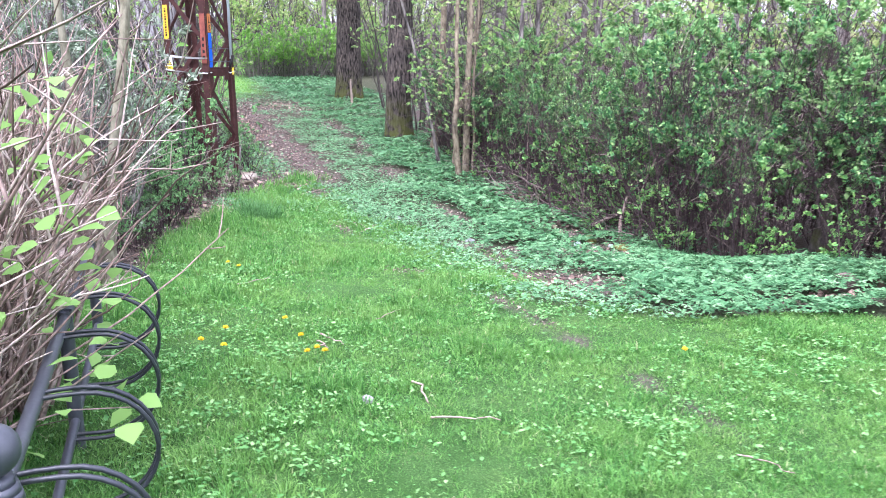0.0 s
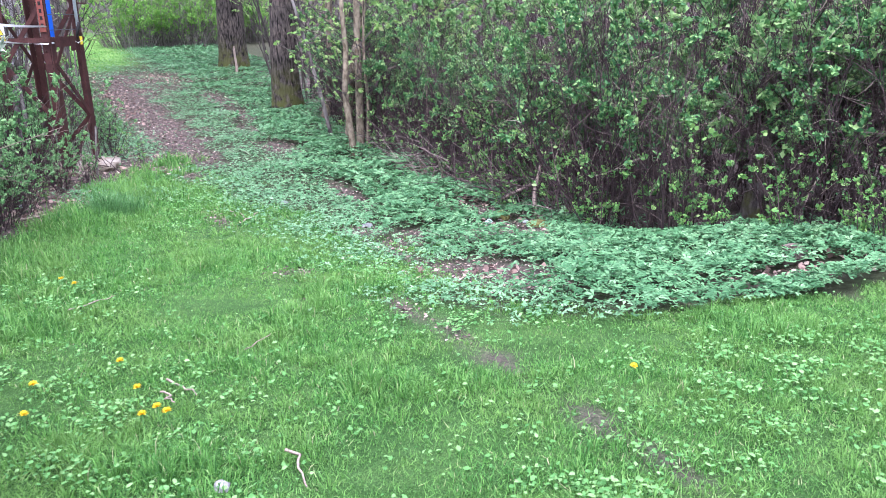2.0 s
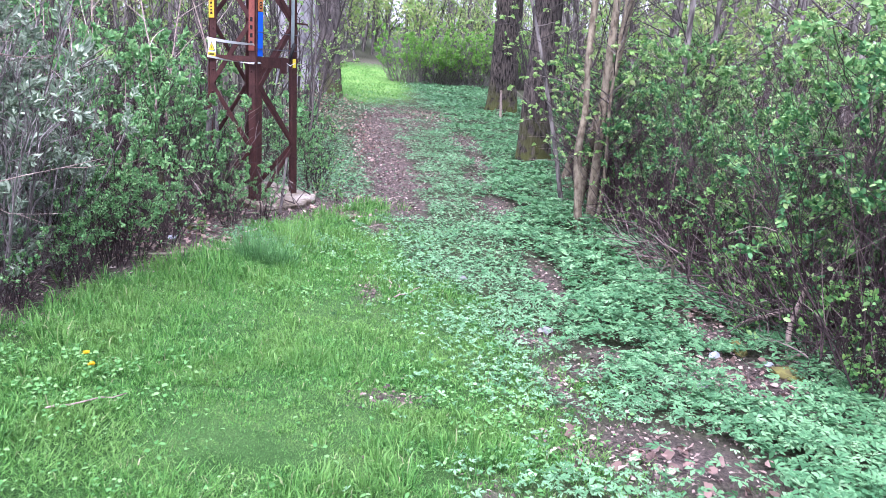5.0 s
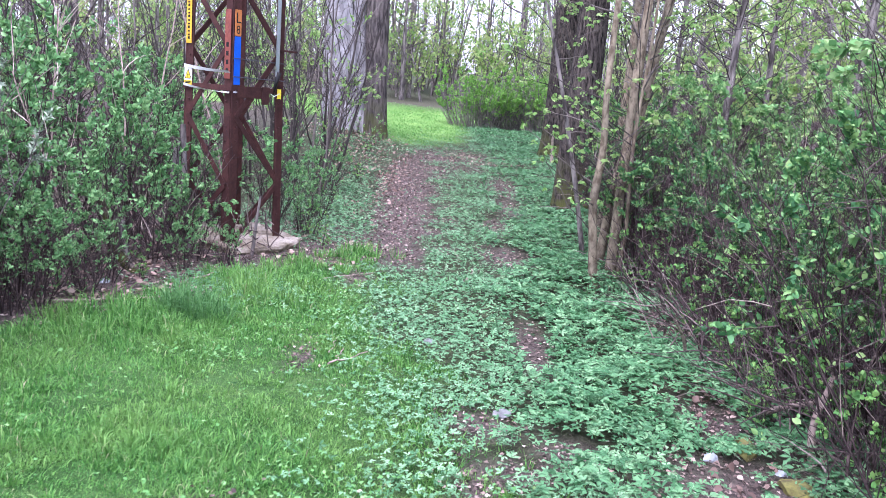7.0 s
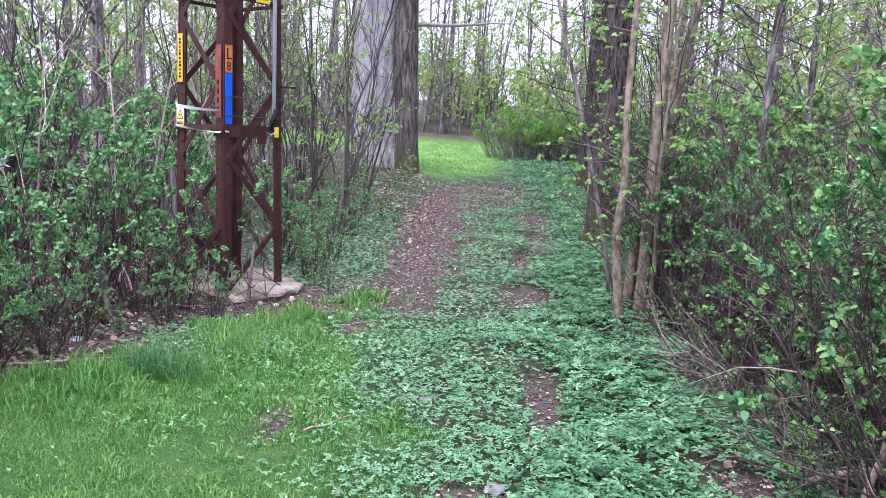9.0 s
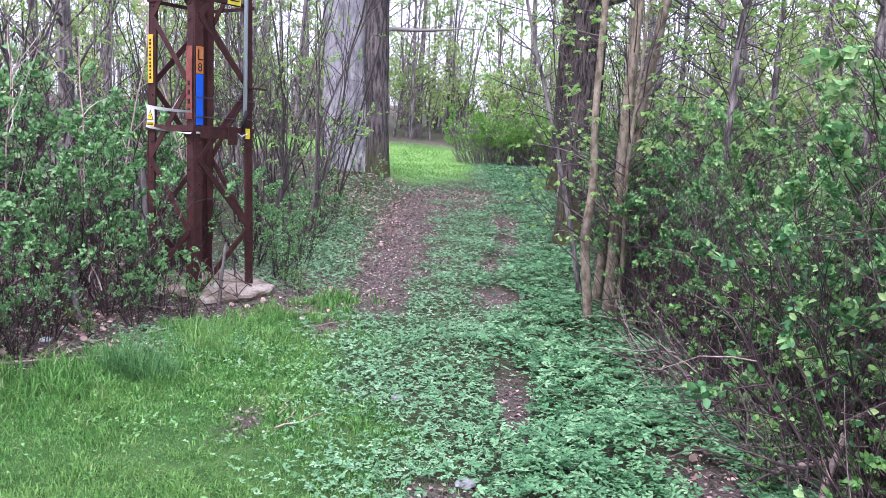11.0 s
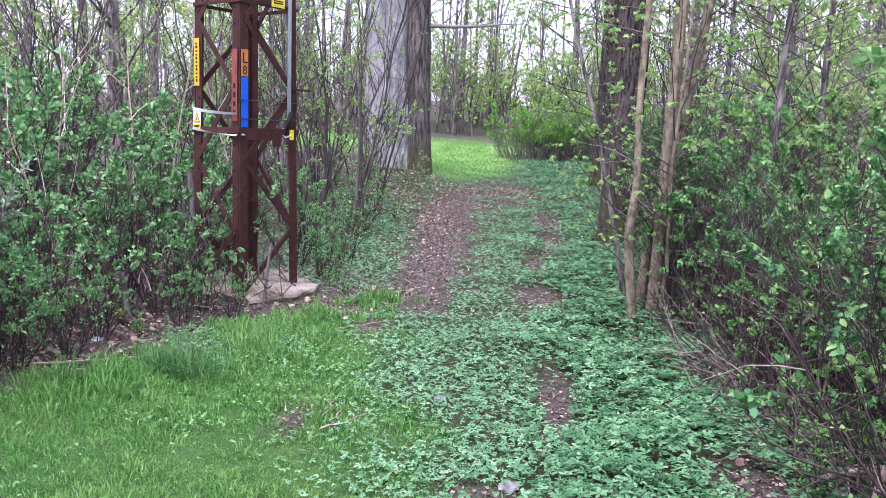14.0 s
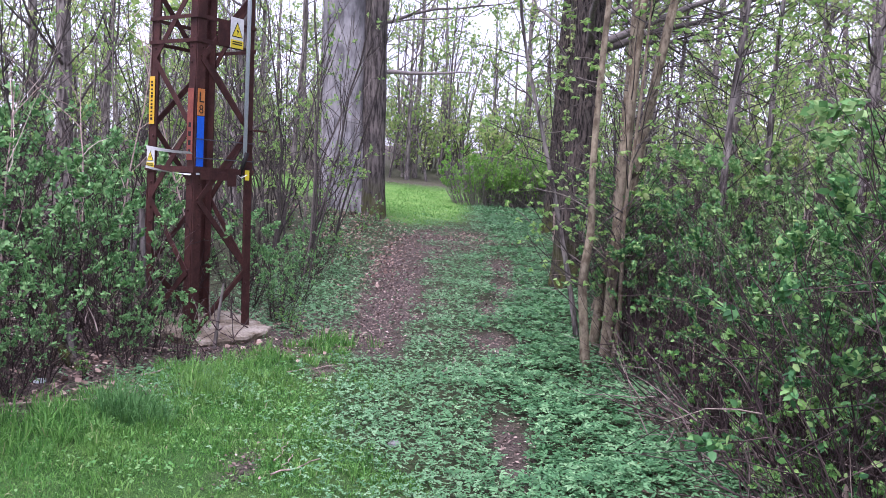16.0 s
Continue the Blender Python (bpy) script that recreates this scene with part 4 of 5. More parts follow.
me, path, _ = trunk_mesh("trunk", [(0.05, 0, -0.3), (0.0, 0, 1.2), (-0.06, 0, 3.5), (-0.1, 0, 7.5), (0.2, 0, 12)], [0.30, 0.27, 0.26, 0.24, 0.15], ROUGHBARK, 18, 0.05, 0.7, 3, 3)
part("trunk", me, beech2)
lm, fol = crown(94, path, 0.4, 12, 3.5, 70, 240, 2000, WOODLEAF, LOZENGE, 0.09, GREYTWIG, 0.06)
part("branchwork", lm, beech2)
part("crown", fol, beech2)

# slender saplings at the edge of the thicket
SAPS = [
    ((3.95, 11.5), [(0, 0, -0.05), (-0.03, 0, 0.35), (-0.09, 0, 0.85), (-0.02, 0, 1.3), (-0.06, 0, 1.8), (-0.02, 0, 2.9), (0.1, 0, 5.2)], [0.045, 0.04, 0.042, 0.034, 0.03, 0.027, 0.012], SAPBARK, "young maple with smooth brown bark and opening leaves"),
    ((4.18, 11.9), [(0, 0, -0.05), (0.02, 0, 0.7), (0.05, 0, 1.8), (0.13, 0, 3.1), (0.3, 0, 5.4)], [0.055, 0.05, 0.044, 0.036, 0.015], SAPBARK, "young maple with smooth brown bark and opening leaves"),
    ((4.1, 12.2), [(0, 0, -0.05), (0.1, 0, 1.0), (0.28, 0, 1.6), (0.4, 0, 2.4), (0.53, 0, 3.2), (0.9, 0, 5.2)], [0.05, 0.045, 0.055, 0.048, 0.042, 0.018], SAPBARK, "leaning young maple with pale brown bark"),
    ((4.05, 12.7), [(0, 0, -0.05), (-0.12, 0, 0.6), (-0.28, 0, 1.3), (-0.45, 0, 2.0), (-0.65, 0, 2.7), (-0.8, 0, 3.4), (-0.85, 0, 4.6)], [0.03, 0.027, 0.024, 0.021, 0.018, 0.015, 0.008], GREYBARK, "thin dark sapling that arches over the path"),
    ((4.5, 14.6), [(0, 0, -0.05), (0.12, 0, 0.5), (0.2, 0, 1.4), (0.25, 0, 3.0), (0.3, 0, 5.5)], [0.075, 0.06, 0.055, 0.05, 0.02], SAPBARK, "young maple with smooth brown bark and opening leaves"),
    ((4.22, 11.75), [(0, 0, -0.05), (0.05, 0, 0.6), (0.02, 0, 1.4), (0.1, 0, 2.3), (0.16, 0, 3.6)], [0.022, 0.02, 0.018, 0.014, 0.006], SAPBARK, "slender young maple with pale brown bark"),
    ((4.34, 12.3), [(0, 0, -0.05), (-0.04, 0, 0.8), (0.03, 0, 1.7), (0.0, 0, 3.0), (0.06, 0, 4.2)], [0.02, 0.018, 0.016, 0.012, 0.005], SAPBARK, "slender young maple with pale brown bark"),
    ((4.25, 12.05), [(0, 0, -0.05), (0.0, 0, 1.0), (0.08, 0, 2.4), (0.1, 0, 4.4)], [0.028, 0.025, 0.02, 0.01], SAPBARK, "young maple with smooth brown bark and opening leaves"),
]
for i, ((xx, yy), pts, rad, mat, lab) in enumerate(SAPS):
    ob = thing("sapling", (xx, yy, gz(xx, yy)), lab, "sapling", "saplings beside the path")
    me, path, _ = trunk_mesh("trunk", pts, rad, mat, 9, 0.05, 0.25, 3, i)
    part("trunk", me, ob)
    lm, fol = bunches(100 + i, path, 0.22, 24, 1.1, 0.046, DARKTWIG, LIME, 7)
    part("branchwork", lm, ob)
    part("crown", fol, ob)

# young maples whose boughs reach over the thicket
for i, (xx, yy, tall, dx) in enumerate(((5.3, 12.8, 4.6, 0.4), (6.3, 14.2, 5.2, 0.2), (7.4, 12.6, 4.8, 0.5), (8.3, 15.5, 5.0, -0.2), (5.9, 17.2, 6.0, 0.3))):
    ob = thing("young_maple", (xx, yy, gz(xx, yy)), "young maple with thin dark boughs and yellow-green opening leaves", "tree", "young maples over the thicket")
    me, path, _ = trunk_mesh("trunk", [(0, 0, -0.05), (dx * 0.3, 0, tall * 0.3), (dx * 0.5, 0.1, tall * 0.6), (dx, 0.1, tall)], [0.05, 0.042, 0.03, 0.01], GREYBARK, 9, 0.06, 0.3, 3, i)
    part("trunk", me, ob)
    lm, fol = bunches(140 + i, path, 0.3, 60, 2.1, 0.07, DARKTWIG, LIME, 7)
    part("branchwork", lm, ob)
    part("crown", fol, ob)

# rough leaning trunk inside the thicket
ob = thing("leaning_tree", (5.95, 6.55, gz(5.95, 6.55)), "rough brown leaning trunk half hidden in the thicket", "tree")
me, path, _ = trunk_mesh("trunk", [(0, 0, -0.1), (0.12, 0, 0.6), (0.35, 0, 1.2), (0.6, 0.05, 1.9), (0.8, 0.1, 3.2)], [0.09, 0.075, 0.07, 0.06, 0.03], ROUGHBARK, 12, 0.12, 0.4, 4, 7)
part("trunk", me, ob)
lm, fol = bunches(131, path, 0.35, 16, 0.7, 0.045, DARKTWIG, SPROUT)
part("branchwork", lm, ob)
part("crown", fol, ob)

# two-stemmed young tree and the worn block beside it
ob = thing("young_tree", (-0.5, 6.25, gz(-0.5, 6.25)), "two-stemmed young tree with smooth greenish bark", "tree")
me, path, _ = trunk_mesh("trunk", [(0, 0, -0.05), (0.0, 0, 0.3), (0.05, 0, 0.6), (0.13, 0, 1.1), (0.25, 0, 1.75), (0.35, 0.1, 3.2)], [0.062, 0.052, 0.042, 0.036, 0.034, 0.014], PALEBARK, 12, 0.06, 0.4, 3, 2)
part("trunk", me, ob)
lm, fol = crown(121, path, 0.35, 7, 0.9, 18, 40, 40, LIME, OVAL, 0.04, PALETWIG, 0.006)
part("branchwork", lm, ob)
me, path2, _ = trunk_mesh("trunk", [(-0.02, 0.0, -0.05), (-0.05, 0, 0.3), (-0.09, 0, 0.75), (-0.12, 0, 1.2), (-0.2, 0.05, 2.4)], [0.05, 0.045, 0.04, 0.034, 0.014], PALEBARK, 12, 0.06, 0.4, 3, 5)
part("trunk", me, ob)
lm, fol = crown(122, path2, 0.3, 5, 0.8, 14, 30, 30, LIME, OVAL, 0.04, PALETWIG, 0.006)
part("branchwork", lm, ob)

# thin understorey stems round the beech
unders = []
for i in range(3):
    r = np.random.RandomState(130 + i)
    n = 9
    a = r.uniform(0, 2 * np.pi, n)
    st = grow(r, np.stack([0.35 * np.cos(a), 0.35 * np.sin(a), np.full(n, -0.05)], -1), np.stack([0.2 * np.cos(a), 0.2 * np.sin(a), np.ones(n)], -1), r.uniform(1.6, 5.0, n), 12, 0.085, 0.03)
    p, d, _ = along(r, st, 80, 0.2, 1.0, 0.8)
    tw = grow(r, p, d, r.uniform(0.3, 1.1, 80), 5, 0.15, 0.04)
    p, d, _ = along(r, tw, 160, 0.2, 1.0, 0.8)
    tw2 = grow(r, p, d, r.uniform(0.1, 0.4, 160), 3, 0.15, 0.04)
    lp, ld, _ = along(r, tw2[::3], 900, 0.3, 1.0, 1.0)
    unders.append((build("stemwork", [tubes(st, r.uniform(0.009, 0.022, n), 0.005, 6)], DARKTWIG), build("twigwork", [tubes(tw, 0.007, 0.003, 3), tubes(tw2, 0.004, 0.002, 3)], DARKTWIG), build("foliage", [leaves(r, lp, ld, r.uniform(0.025, 0.055, 900), OVAL, 0.6)], LIME)))
rs = np.random.RandomState(23)
for i, (xx, yy) in enumerate(((0.45, 15.2), (0.3, 17.6), (-0.3, 16.4), (-0.8, 18.4), (0.1, 20.3), (-1.4, 17.2), (-1.9, 19.2), (-1.0, 20.5), (-2.8, 18.0), (-3.4, 16.2), (-4.0, 19.0), (-2.2, 14.4), (-5.0, 17.6), (-3.6, 13.8), (5.4, 19.2), (5.9, 22.0), (5.2, 17.6))):
    place(unders[i % 3], "understorey_bush", xx, yy, 57 * i, rs.uniform(0.75, 1.15), "clump of thin upright stems with small opening leaves", "bush", "young growth under the trees")

# rounded bush in the clearing
bushes = shrub_parts(141, 1.75, 1.25, 150, 620, 11500, GREYTWIG, HEDGELEAF, LOZENGE, 0.07, 0.36, 0.06, 0.5, 0.010, 0.5, 0.75, 0.9, 1.0)
for i, (xx, yy, s) in enumerate(((3.5, 34.4, 1.02), (4.6, 34.8, 1.08), (5.7, 34.6, 1.08), (6.9, 35.2, 1.1), (8.0, 35.6, 1.1))):
    place(bushes, "rounded_bush", xx, yy, 80 * i, s, "rounded bush with bare dark stems below and bright green top", "bush", "bushes in the clearing")

# woodland trees
WOODS = []
for i in range(5):
    r = np.random.RandomState(150 + i)
    tall = r.uniform(9, 14)
    bend = r.uniform(-0.5, 0.5, 4)
    me, path, _ = trunk_mesh("trunk", [(0, 0, -0.3), (bend[0] * 0.3, 0, tall * 0.2), (bend[1] * 0.7, bend[2] * 0.5, tall * 0.55), (bend[3], 0, tall)], [0.14, 0.115, 0.085, 0.03], GREYBARK, 8, 0.05, 0.3, 3, i)
    lm, fol = crown(160 + i, path, 0.12, 24, 3.0, 56, 110, 800, WOODLEAF, LOZENGE, 0.13, GREYTWIG, 0.035, 0.05, 0.45, 4)
    WOODS.append((me, lm, fol))
rs = np.random.RandomState(31)
spots = []
while len(spots) < 84:
    yy = rs.uniform(17, 80)
    xx = 2.5 + rs.uniform(-1, 1) * (6 + 0.62 * yy)
    if yy < 40 and -1.5 < xx < 8.5:
        continue
    if xx < 0 and yy < 26 and rs.uniform() < 0.55:
        continue
    if xx > 0 and yy < 20 and xx < 7:
        continue
    if all((xx - a) ** 2 + (yy - b) ** 2 > 1.9 for a, b in spots):
        spots.append((xx, yy))
for i, (xx, yy) in enumerate(spots):
    place(WOODS[i % 5], "woodland_tree", xx, yy, 71 * i, rs.uniform(0.65, 1.25), "slender grey-barked woodland tree with sparse opening leaves", "tree", "trees of the wood", ("trunk", "branchwork", "crown"))
for i in range(16):
    xx, yy = rs.uniform(-22, -7) if i % 2 else rs.uniform(11, 24), rs.uniform(4, 16)
    place(WOODS[i % 5], "woodland_tree", xx, yy, 71 * i, rs.uniform(0.8, 1.2), "slender grey-barked woodland tree with sparse opening leaves", "tree", "trees of the wood", ("trunk", "branchwork", "crown"))
for i, (xx, yy, s) in enumerate(((6.9, 13.0, 0.5), (7.8, 10.5, 0.45), (6.6, 16.5, 0.55), (8.5, 14.5, 0.6), (7.3, 18.5, 0.6))):
    place(WOODS[i], "woodland_tree", xx, yy, 50 * i, s, "young tree with pale yellow-green opening leaves over the thicket", "tree", "trees of the wood", ("trunk", "branchwork", "crown"))
rs = np.random.RandomState(37)
for i in range(18):
    yy = rs.uniform(42, 56)
    place(unders[i % 3], "understorey_bush", rs.uniform(-14, 20), yy, 57 * i, rs.uniform(0.8, 1.5), "clump of thin upright stems with small opening leaves", "bush", "young growth under the trees")


def far_wood(seed, x0, x1, y0, y1, n_tree, n_leaf, top, label):
    """Distant woodland: many slim trunks, their branches and a haze of spring leaves."""
    r = np.random.RandomState(seed)
    x, y = r.uniform(x0, x1, n_tree), r.uniform(y0, y1, n_tree)
    st = grow(r, np.stack([x, y, G(x, y) - 0.2], -1), np.stack([r.normal(0, 0.06, n_tree), r.normal(0, 0.06, n_tree), np.ones(n_tree)], -1), top * r.uniform(0.5, 1.1, n_tree), 6, 0.04, 0.0)
    nb = n_tree * 11
    p, d, _ = along(r, st, nb, 0.08, 1.0, 0.9)
    br = grow(r, p, d + np.array([0, 0, 0.3]), r.uniform(0.6, 3.0, nb), 4, 0.18, 0.03)
    nt = n_tree * 16
    p, d, _ = along(r, br, nt, 0.2, 1.0, 0.9)
    tw = grow(r, p, d, r.uniform(0.3, 1.2, nt), 3, 0.2, 0.02)
    lp, ld, _ = along(r, tw, n_leaf, 0.0, 1.0, 1.0)
    lp = lp + r.normal(0, 0.12, lp.shape)
    ob = thing("far_wood", (0, 0, 0), label, "woodland", kind="stuff")
    part("stemwork", build("stemwork", [tubes(st, r.uniform(0.04, 0.13, n_tree), 0.02, 5)], GREYBARK), ob)
    part("branchwork", build("branchwork", [tubes(br, 0.03, 0.01, 3), tubes(tw, 0.012, 0.006, 3)], GREYTWIG), ob)
    part("foliage", build("foliage", [leaves(r, lp, ld, r.uniform(0.10, 0.24, n_leaf), LOZENGE, 0.5)], WOODLEAF), ob)


far_wood(501, -26, 34, 44, 70, 170, 46000, 11, "pale spring woodland beyond the clearing")
far_wood(502, -24, -6, 24, 48, 40, 8000, 8, "bare grey spring wood behind the bushes")
far_wood(503, 10, 26, 12, 46, 80, 26000, 7, "young yellow-green wood behind the thicket")
far_wood(504, -18, 26, 44, 58, 90, 30000, 3.0, "low green undergrowth at the end of the clearing")

# ---- lattice mast ----


def prism(bm, a, b, w, t, side):
    """A flat bar from a to b: w wide across side, t thick."""
    a, b, side = Vector(a), Vector(b), Vector(side)
    d = (b - a).normalized()
    s = (side - d * side.dot(d)).normalized()
    k = d.cross(s)
    m = Matrix((s, k, d)).transposed().to_4x4()
    box_bm(bm, Matrix.Translation((a + b) / 2) @ m, w, t, (b - a).length, min(w, t) * 0.12)


def bar(name, a, b, w, t, side, mat, parent, label=""):
    bm = bmesh.new()
    prism(bm, a, b, w, t, side)
    return part(name, bm_mesh(name, bm, mat), parent, label)


def angle_iron(name, a, b, w, t, s1, s2, mat, parent, label=""):
    """An L-section whose corner runs from a to b, with flanges towards s1 and s2."""
    bm = bmesh.new()
    s1, s2 = Vector(s1), Vector(s2)
    a, b = Vector(a), Vector(b)
    prism(bm, a + s1 * w / 2, b + s1 * w / 2, w, t, s1)
    o = s2 * (w / 2 + t / 2)
    prism(bm, a + o + s1 * t / 2, b + o + s1 * t / 2, w - t, t, s2)
    return part(name, bm_mesh(name, bm, mat), parent, label)


A58 = radians(58.6)
e1, e2 = Vector((math.cos(A58), math.sin(A58), 0)), Vector((-math.sin(A58), math.cos(A58), 0))
foot = Vector((0.52, 11.15, -0.10))
WIDE, DEEP, TOP = 0.69, 0.62, 7.0
mast = thing("lattice_mast", foot, "rust-red steel lattice mast on a concrete footing", "mast")
centre = (e1 * WIDE + e2 * DEEP) / 2
corner = [Vector((0, 0, 0)), e1 * WIDE, e1 * WIDE + e2 * DEEP, e2 * DEEP]
flange = [(e1, e2), (-e1, e2), (-e1, -e2), (e1, -e2)]


def leg_at(i, z):
    """Corner of leg i at height z: the legs lean in slightly."""
    return corner[i] + (centre - corner[i]) * (0.028 * z) + Vector((0, 0, z))


for i in range(4):
    angle_iron("leg", leg_at(i, -0.1), leg_at(i, TOP), 0.09, 0.012, flange[i][0], flange[i][1], RUST, mast)
NODES = [0.03, 0.55, 1.16, 1.79, 2.36, 2.96, 3.56, 4.16, 4.76, 5.36, 5.96, 6.56]
for k in range(4):
    i, j = k, (k + 1) % 4
    run = (corner[j] - corner[i]).normalized()
    outw = Vector((run.y, -run.x, 0))
    for q, (z0, z1) in enumerate(zip(NODES, NODES[1:])):
        p, r = (leg_at(i, z1), leg_at(j, z0)) if (q + (k == 1)) % 2 else (leg_at(i, z0), leg_at(j, z1))
        bar("brace", p + run * 0.05 + outw * 0.008, r - run * 0.05 + outw * 0.008, 0.05, 0.009, Vector((0, 0, 1)), RUST, mast)
    for z in (1.42, 2.50, 2.70):
        bar("strap", leg_at(i, z) - run * 0.012 + outw * 0.014, leg_at(j, z) + run * 0.012 + outw * 0.014, 0.032 if z > 2 else 0.05, 0.006, Vector((0, 0, 1)), RUST, mast)
run = e1
bm = bmesh.new()
for i in range(4):
    for z in (0.25, 0.42, 0.95, 1.08, 1.30, 1.70, 1.84, 2.32, 2.45, 2.95):
        for s in flange[i]:
            p = leg_at(i, z) + s * 0.06
            o = flange[i][1] if s == flange[i][0] else flange[i][0]
            bmesh.ops.create_icosphere(bm, subdivisions=1, radius=0.011, matrix=Matrix.Translation(p - o * 0.004))
part("rivetwork", bm_mesh("rivetwork", bm, RUST, True), mast)["kind"] = "stuff"
outF = Vector((e1.y, -e1.x, 0))  # outward normal of the face towards the path
outL = Vector((-e1.x, -e1.y, 0))
# gusset plate, and backing plate behind the sign
gp = leg_at(0, 1.375) + e1 * 0.22 + outF * 0.022
bar("gusset_plate", gp - Vector((0, 0, 0.035)), gp + Vector((0, 0, 0.035)), 0.34, 0.008, e1, RUST, mast)
gp = leg_at(0, 1.37) + e1 * 0.40 + outF * 0.03
bar("gusset_plate", gp - Vector((0, 0, 0.08)), gp + Vector((0, 0, 0.08)), 0.10, 0.008, e1, RUST, mast)
for z in (1.52, 1.68):
    bar("wire_tie", leg_at(0, z) - e1 * 0.005 + outF * 0.018, leg_at(1, z) + e1 * 0.01 + outF * 0.018, 0.008, 0.006, Vector((0, 0, 1)), IRON, mast)
gp = leg_at(0, 2.60) + e1 * 0.30 + outF * 0.024
bar("backing_plate", gp - Vector((0, 0, 0.11)), gp + Vector((0, 0, 0.11)), 0.20, 0.006, e1, RUST, mast)
p = leg_at(1, 1.80)
bar("step_bolt", p - e1 * 0.07 + outF * 0.02, p + e1 * 0.16 + outF * 0.02, 0.018, 0.018, Vector((0, 0, 1)), RUST, mast)

# concrete footing
RIM = [(0.06, 11.55), (0.04, 12.0), (0.2, 12.32), (0.5, 12.25), (0.82, 12.02), (1.10, 11.74), (1.06, 11.5), (0.96, 11.2), (0.72, 11.02), (0.48, 10.98), (0.2, 11.12)]
SLAB = Vector((0.56, 11.62, -0.055))
bm = bmesh.new()
loops = []
for ring, (wide, z) in enumerate(((0.25, 0.0), (0.5, 0.0), (0.75, 0.0), (0.92, 0.0), (0.985, -0.008), (1.0, -0.03), (0.97, -0.08), (0.9, -0.17), (0.86, -0.3))):
    row = []
    for q in range(66):
        a = q / 6
        (xa, ya), (xb, yb) = RIM[int(a) % 11], RIM[(int(a) + 1) % 11]
        u, w = xa + (xb - xa) * (a % 1) - SLAB.x, ya + (yb - ya) * (a % 1) - SLAB.y
        chip = 1 + 0.05 * noise.noise(Vector((u * 9, w * 9, z * 20))) + 0.03 * noise.noise(Vector((u * 25, w * 25, z * 40)))
        c = Vector((u * wide * chip, w * wide * chip, 0))
        c.z = z + 0.045 * c.y - 0.03 * c.x + 0.022 * noise.noise(c * 3.5) + 0.008 * noise.noise(c * 14)
        row.append(bm.verts.new(c))
    loops.append(row)
for ra, rb in zip(loops, loops[1:]):
    for q in range(66):
        bm.faces.new((ra[q], rb[q], rb[(q + 1) % 66], ra[(q + 1) % 66]))
bm.faces.new(loops[0])
slab = new("concrete_footing", bm_mesh("concrete_footing", bm, CONCRETE))
slab.location = SLAB
tagged(slab, "broken weathered concrete footing with a mossy chipped edge", "footing")


def plate(name, at, right, up_h, width, mat, parent, label="", thick=0.004, normal=None):
    bm = bmesh.new()
    nrm = normal or Vector((right.y, -right.x, 0))
    prism(bm, at, at + Vector((0, 0, up_h)), width, thick, right)
    return part(name, bm_mesh(name, bm, mat), parent, label)


def text_part(body, at, right, nrm, size, mat, parent, turn=0.0):
    cu = bpy.data.curves.new("lettering", "FONT")
    cu.body, cu.size, cu.extrude, cu.align_x, cu.align_y = body, size, 0.0006, "CENTER", "CENTER"
    cu.materials.append(mat)
    ob = new("lettering", cu)
    ob.parent = parent
    m = Matrix((right, Vector((0, 0, 1)), nrm)).transposed().to_4x4()
    ob.matrix_basis = Matrix.Translation(at) @ m @ Matrix.Rotation(turn, 4, "Z")
    dg = bpy.context.evaluated_depsgraph_get()
    me = bpy.data.meshes.new_from_object(ob.evaluated_get(dg))
    mb = ob.matrix_basis.copy()
    bpy.data.objects.remove(ob)
    o2 = part("lettering", me, parent)
    o2.matrix_basis = mb
    return o2


def bolt_sign(at, right, nrm, w, h, name, label):
    """Warning plate: white above, yellow triangle with a bolt, a yellow field with bars of small print below."""
    sg = thing(name, at, label, "warning sign")
    Z = Vector((0, 0, 1))
    plate("plate", Vector((0, 0, 0)), right, h, w, SIGNWHITE, sg)
    plate("yellow_field", nrm * 0.003, right, h * 0.27, w * 0.97, LEMON, sg, "", 0.003)

    def flat(nm, pts, mat, lift):
        bm = bmesh.new()
        vs = [bm.verts.new(right * (u * w) + Z * (v * h) + nrm * lift) for u, v in pts]
        f = bm.faces.new(vs)
        r = bmesh.ops.extrude_face_region(bm, geom=[f])
        for g in r["geom"]:
            if isinstance(g, bmesh.types.BMVert):
                g.co -= nrm * 0.001
        part(nm, bm_mesh(nm, bm, mat), sg)

    flat("triangle_border", [(-0.43, 0.36), (0.43, 0.36), (0, 0.88)], BLACK, 0.0045)
    flat("triangle", [(-0.35, 0.39), (0.35, 0.39), (0, 0.81)], LEMON, 0.0062)
    flat("bolt", [(0.06, 0.68), (-0.09, 0.55), (0.0, 0.55), (-0.03, 0.42), (0.10, 0.57), (0.01, 0.57)], BLACK, 0.0078)
    for v in (0.20, 0.13):
        flat("print_bar", [(-0.36, v - 0.02), (0.36, v - 0.02), (0.36, v + 0.02), (-0.36, v + 0.02)], BLACK, 0.0062)
    return sg


bolt_sign(foot + leg_at(0, 2.49) + e1 * 0.40 + outF * 0.036, e1, outF, 0.15, 0.26, "warning_sign", "white and yellow high-voltage warning plate with black triangle")
lw = leg_at(3, 1.42)
bolt_sign(foot + lw + outF * 0.055 + outL * 0.014, outF, outL, 0.10, 0.17, "warning_sign", "small white and yellow warning label on the mast leg")

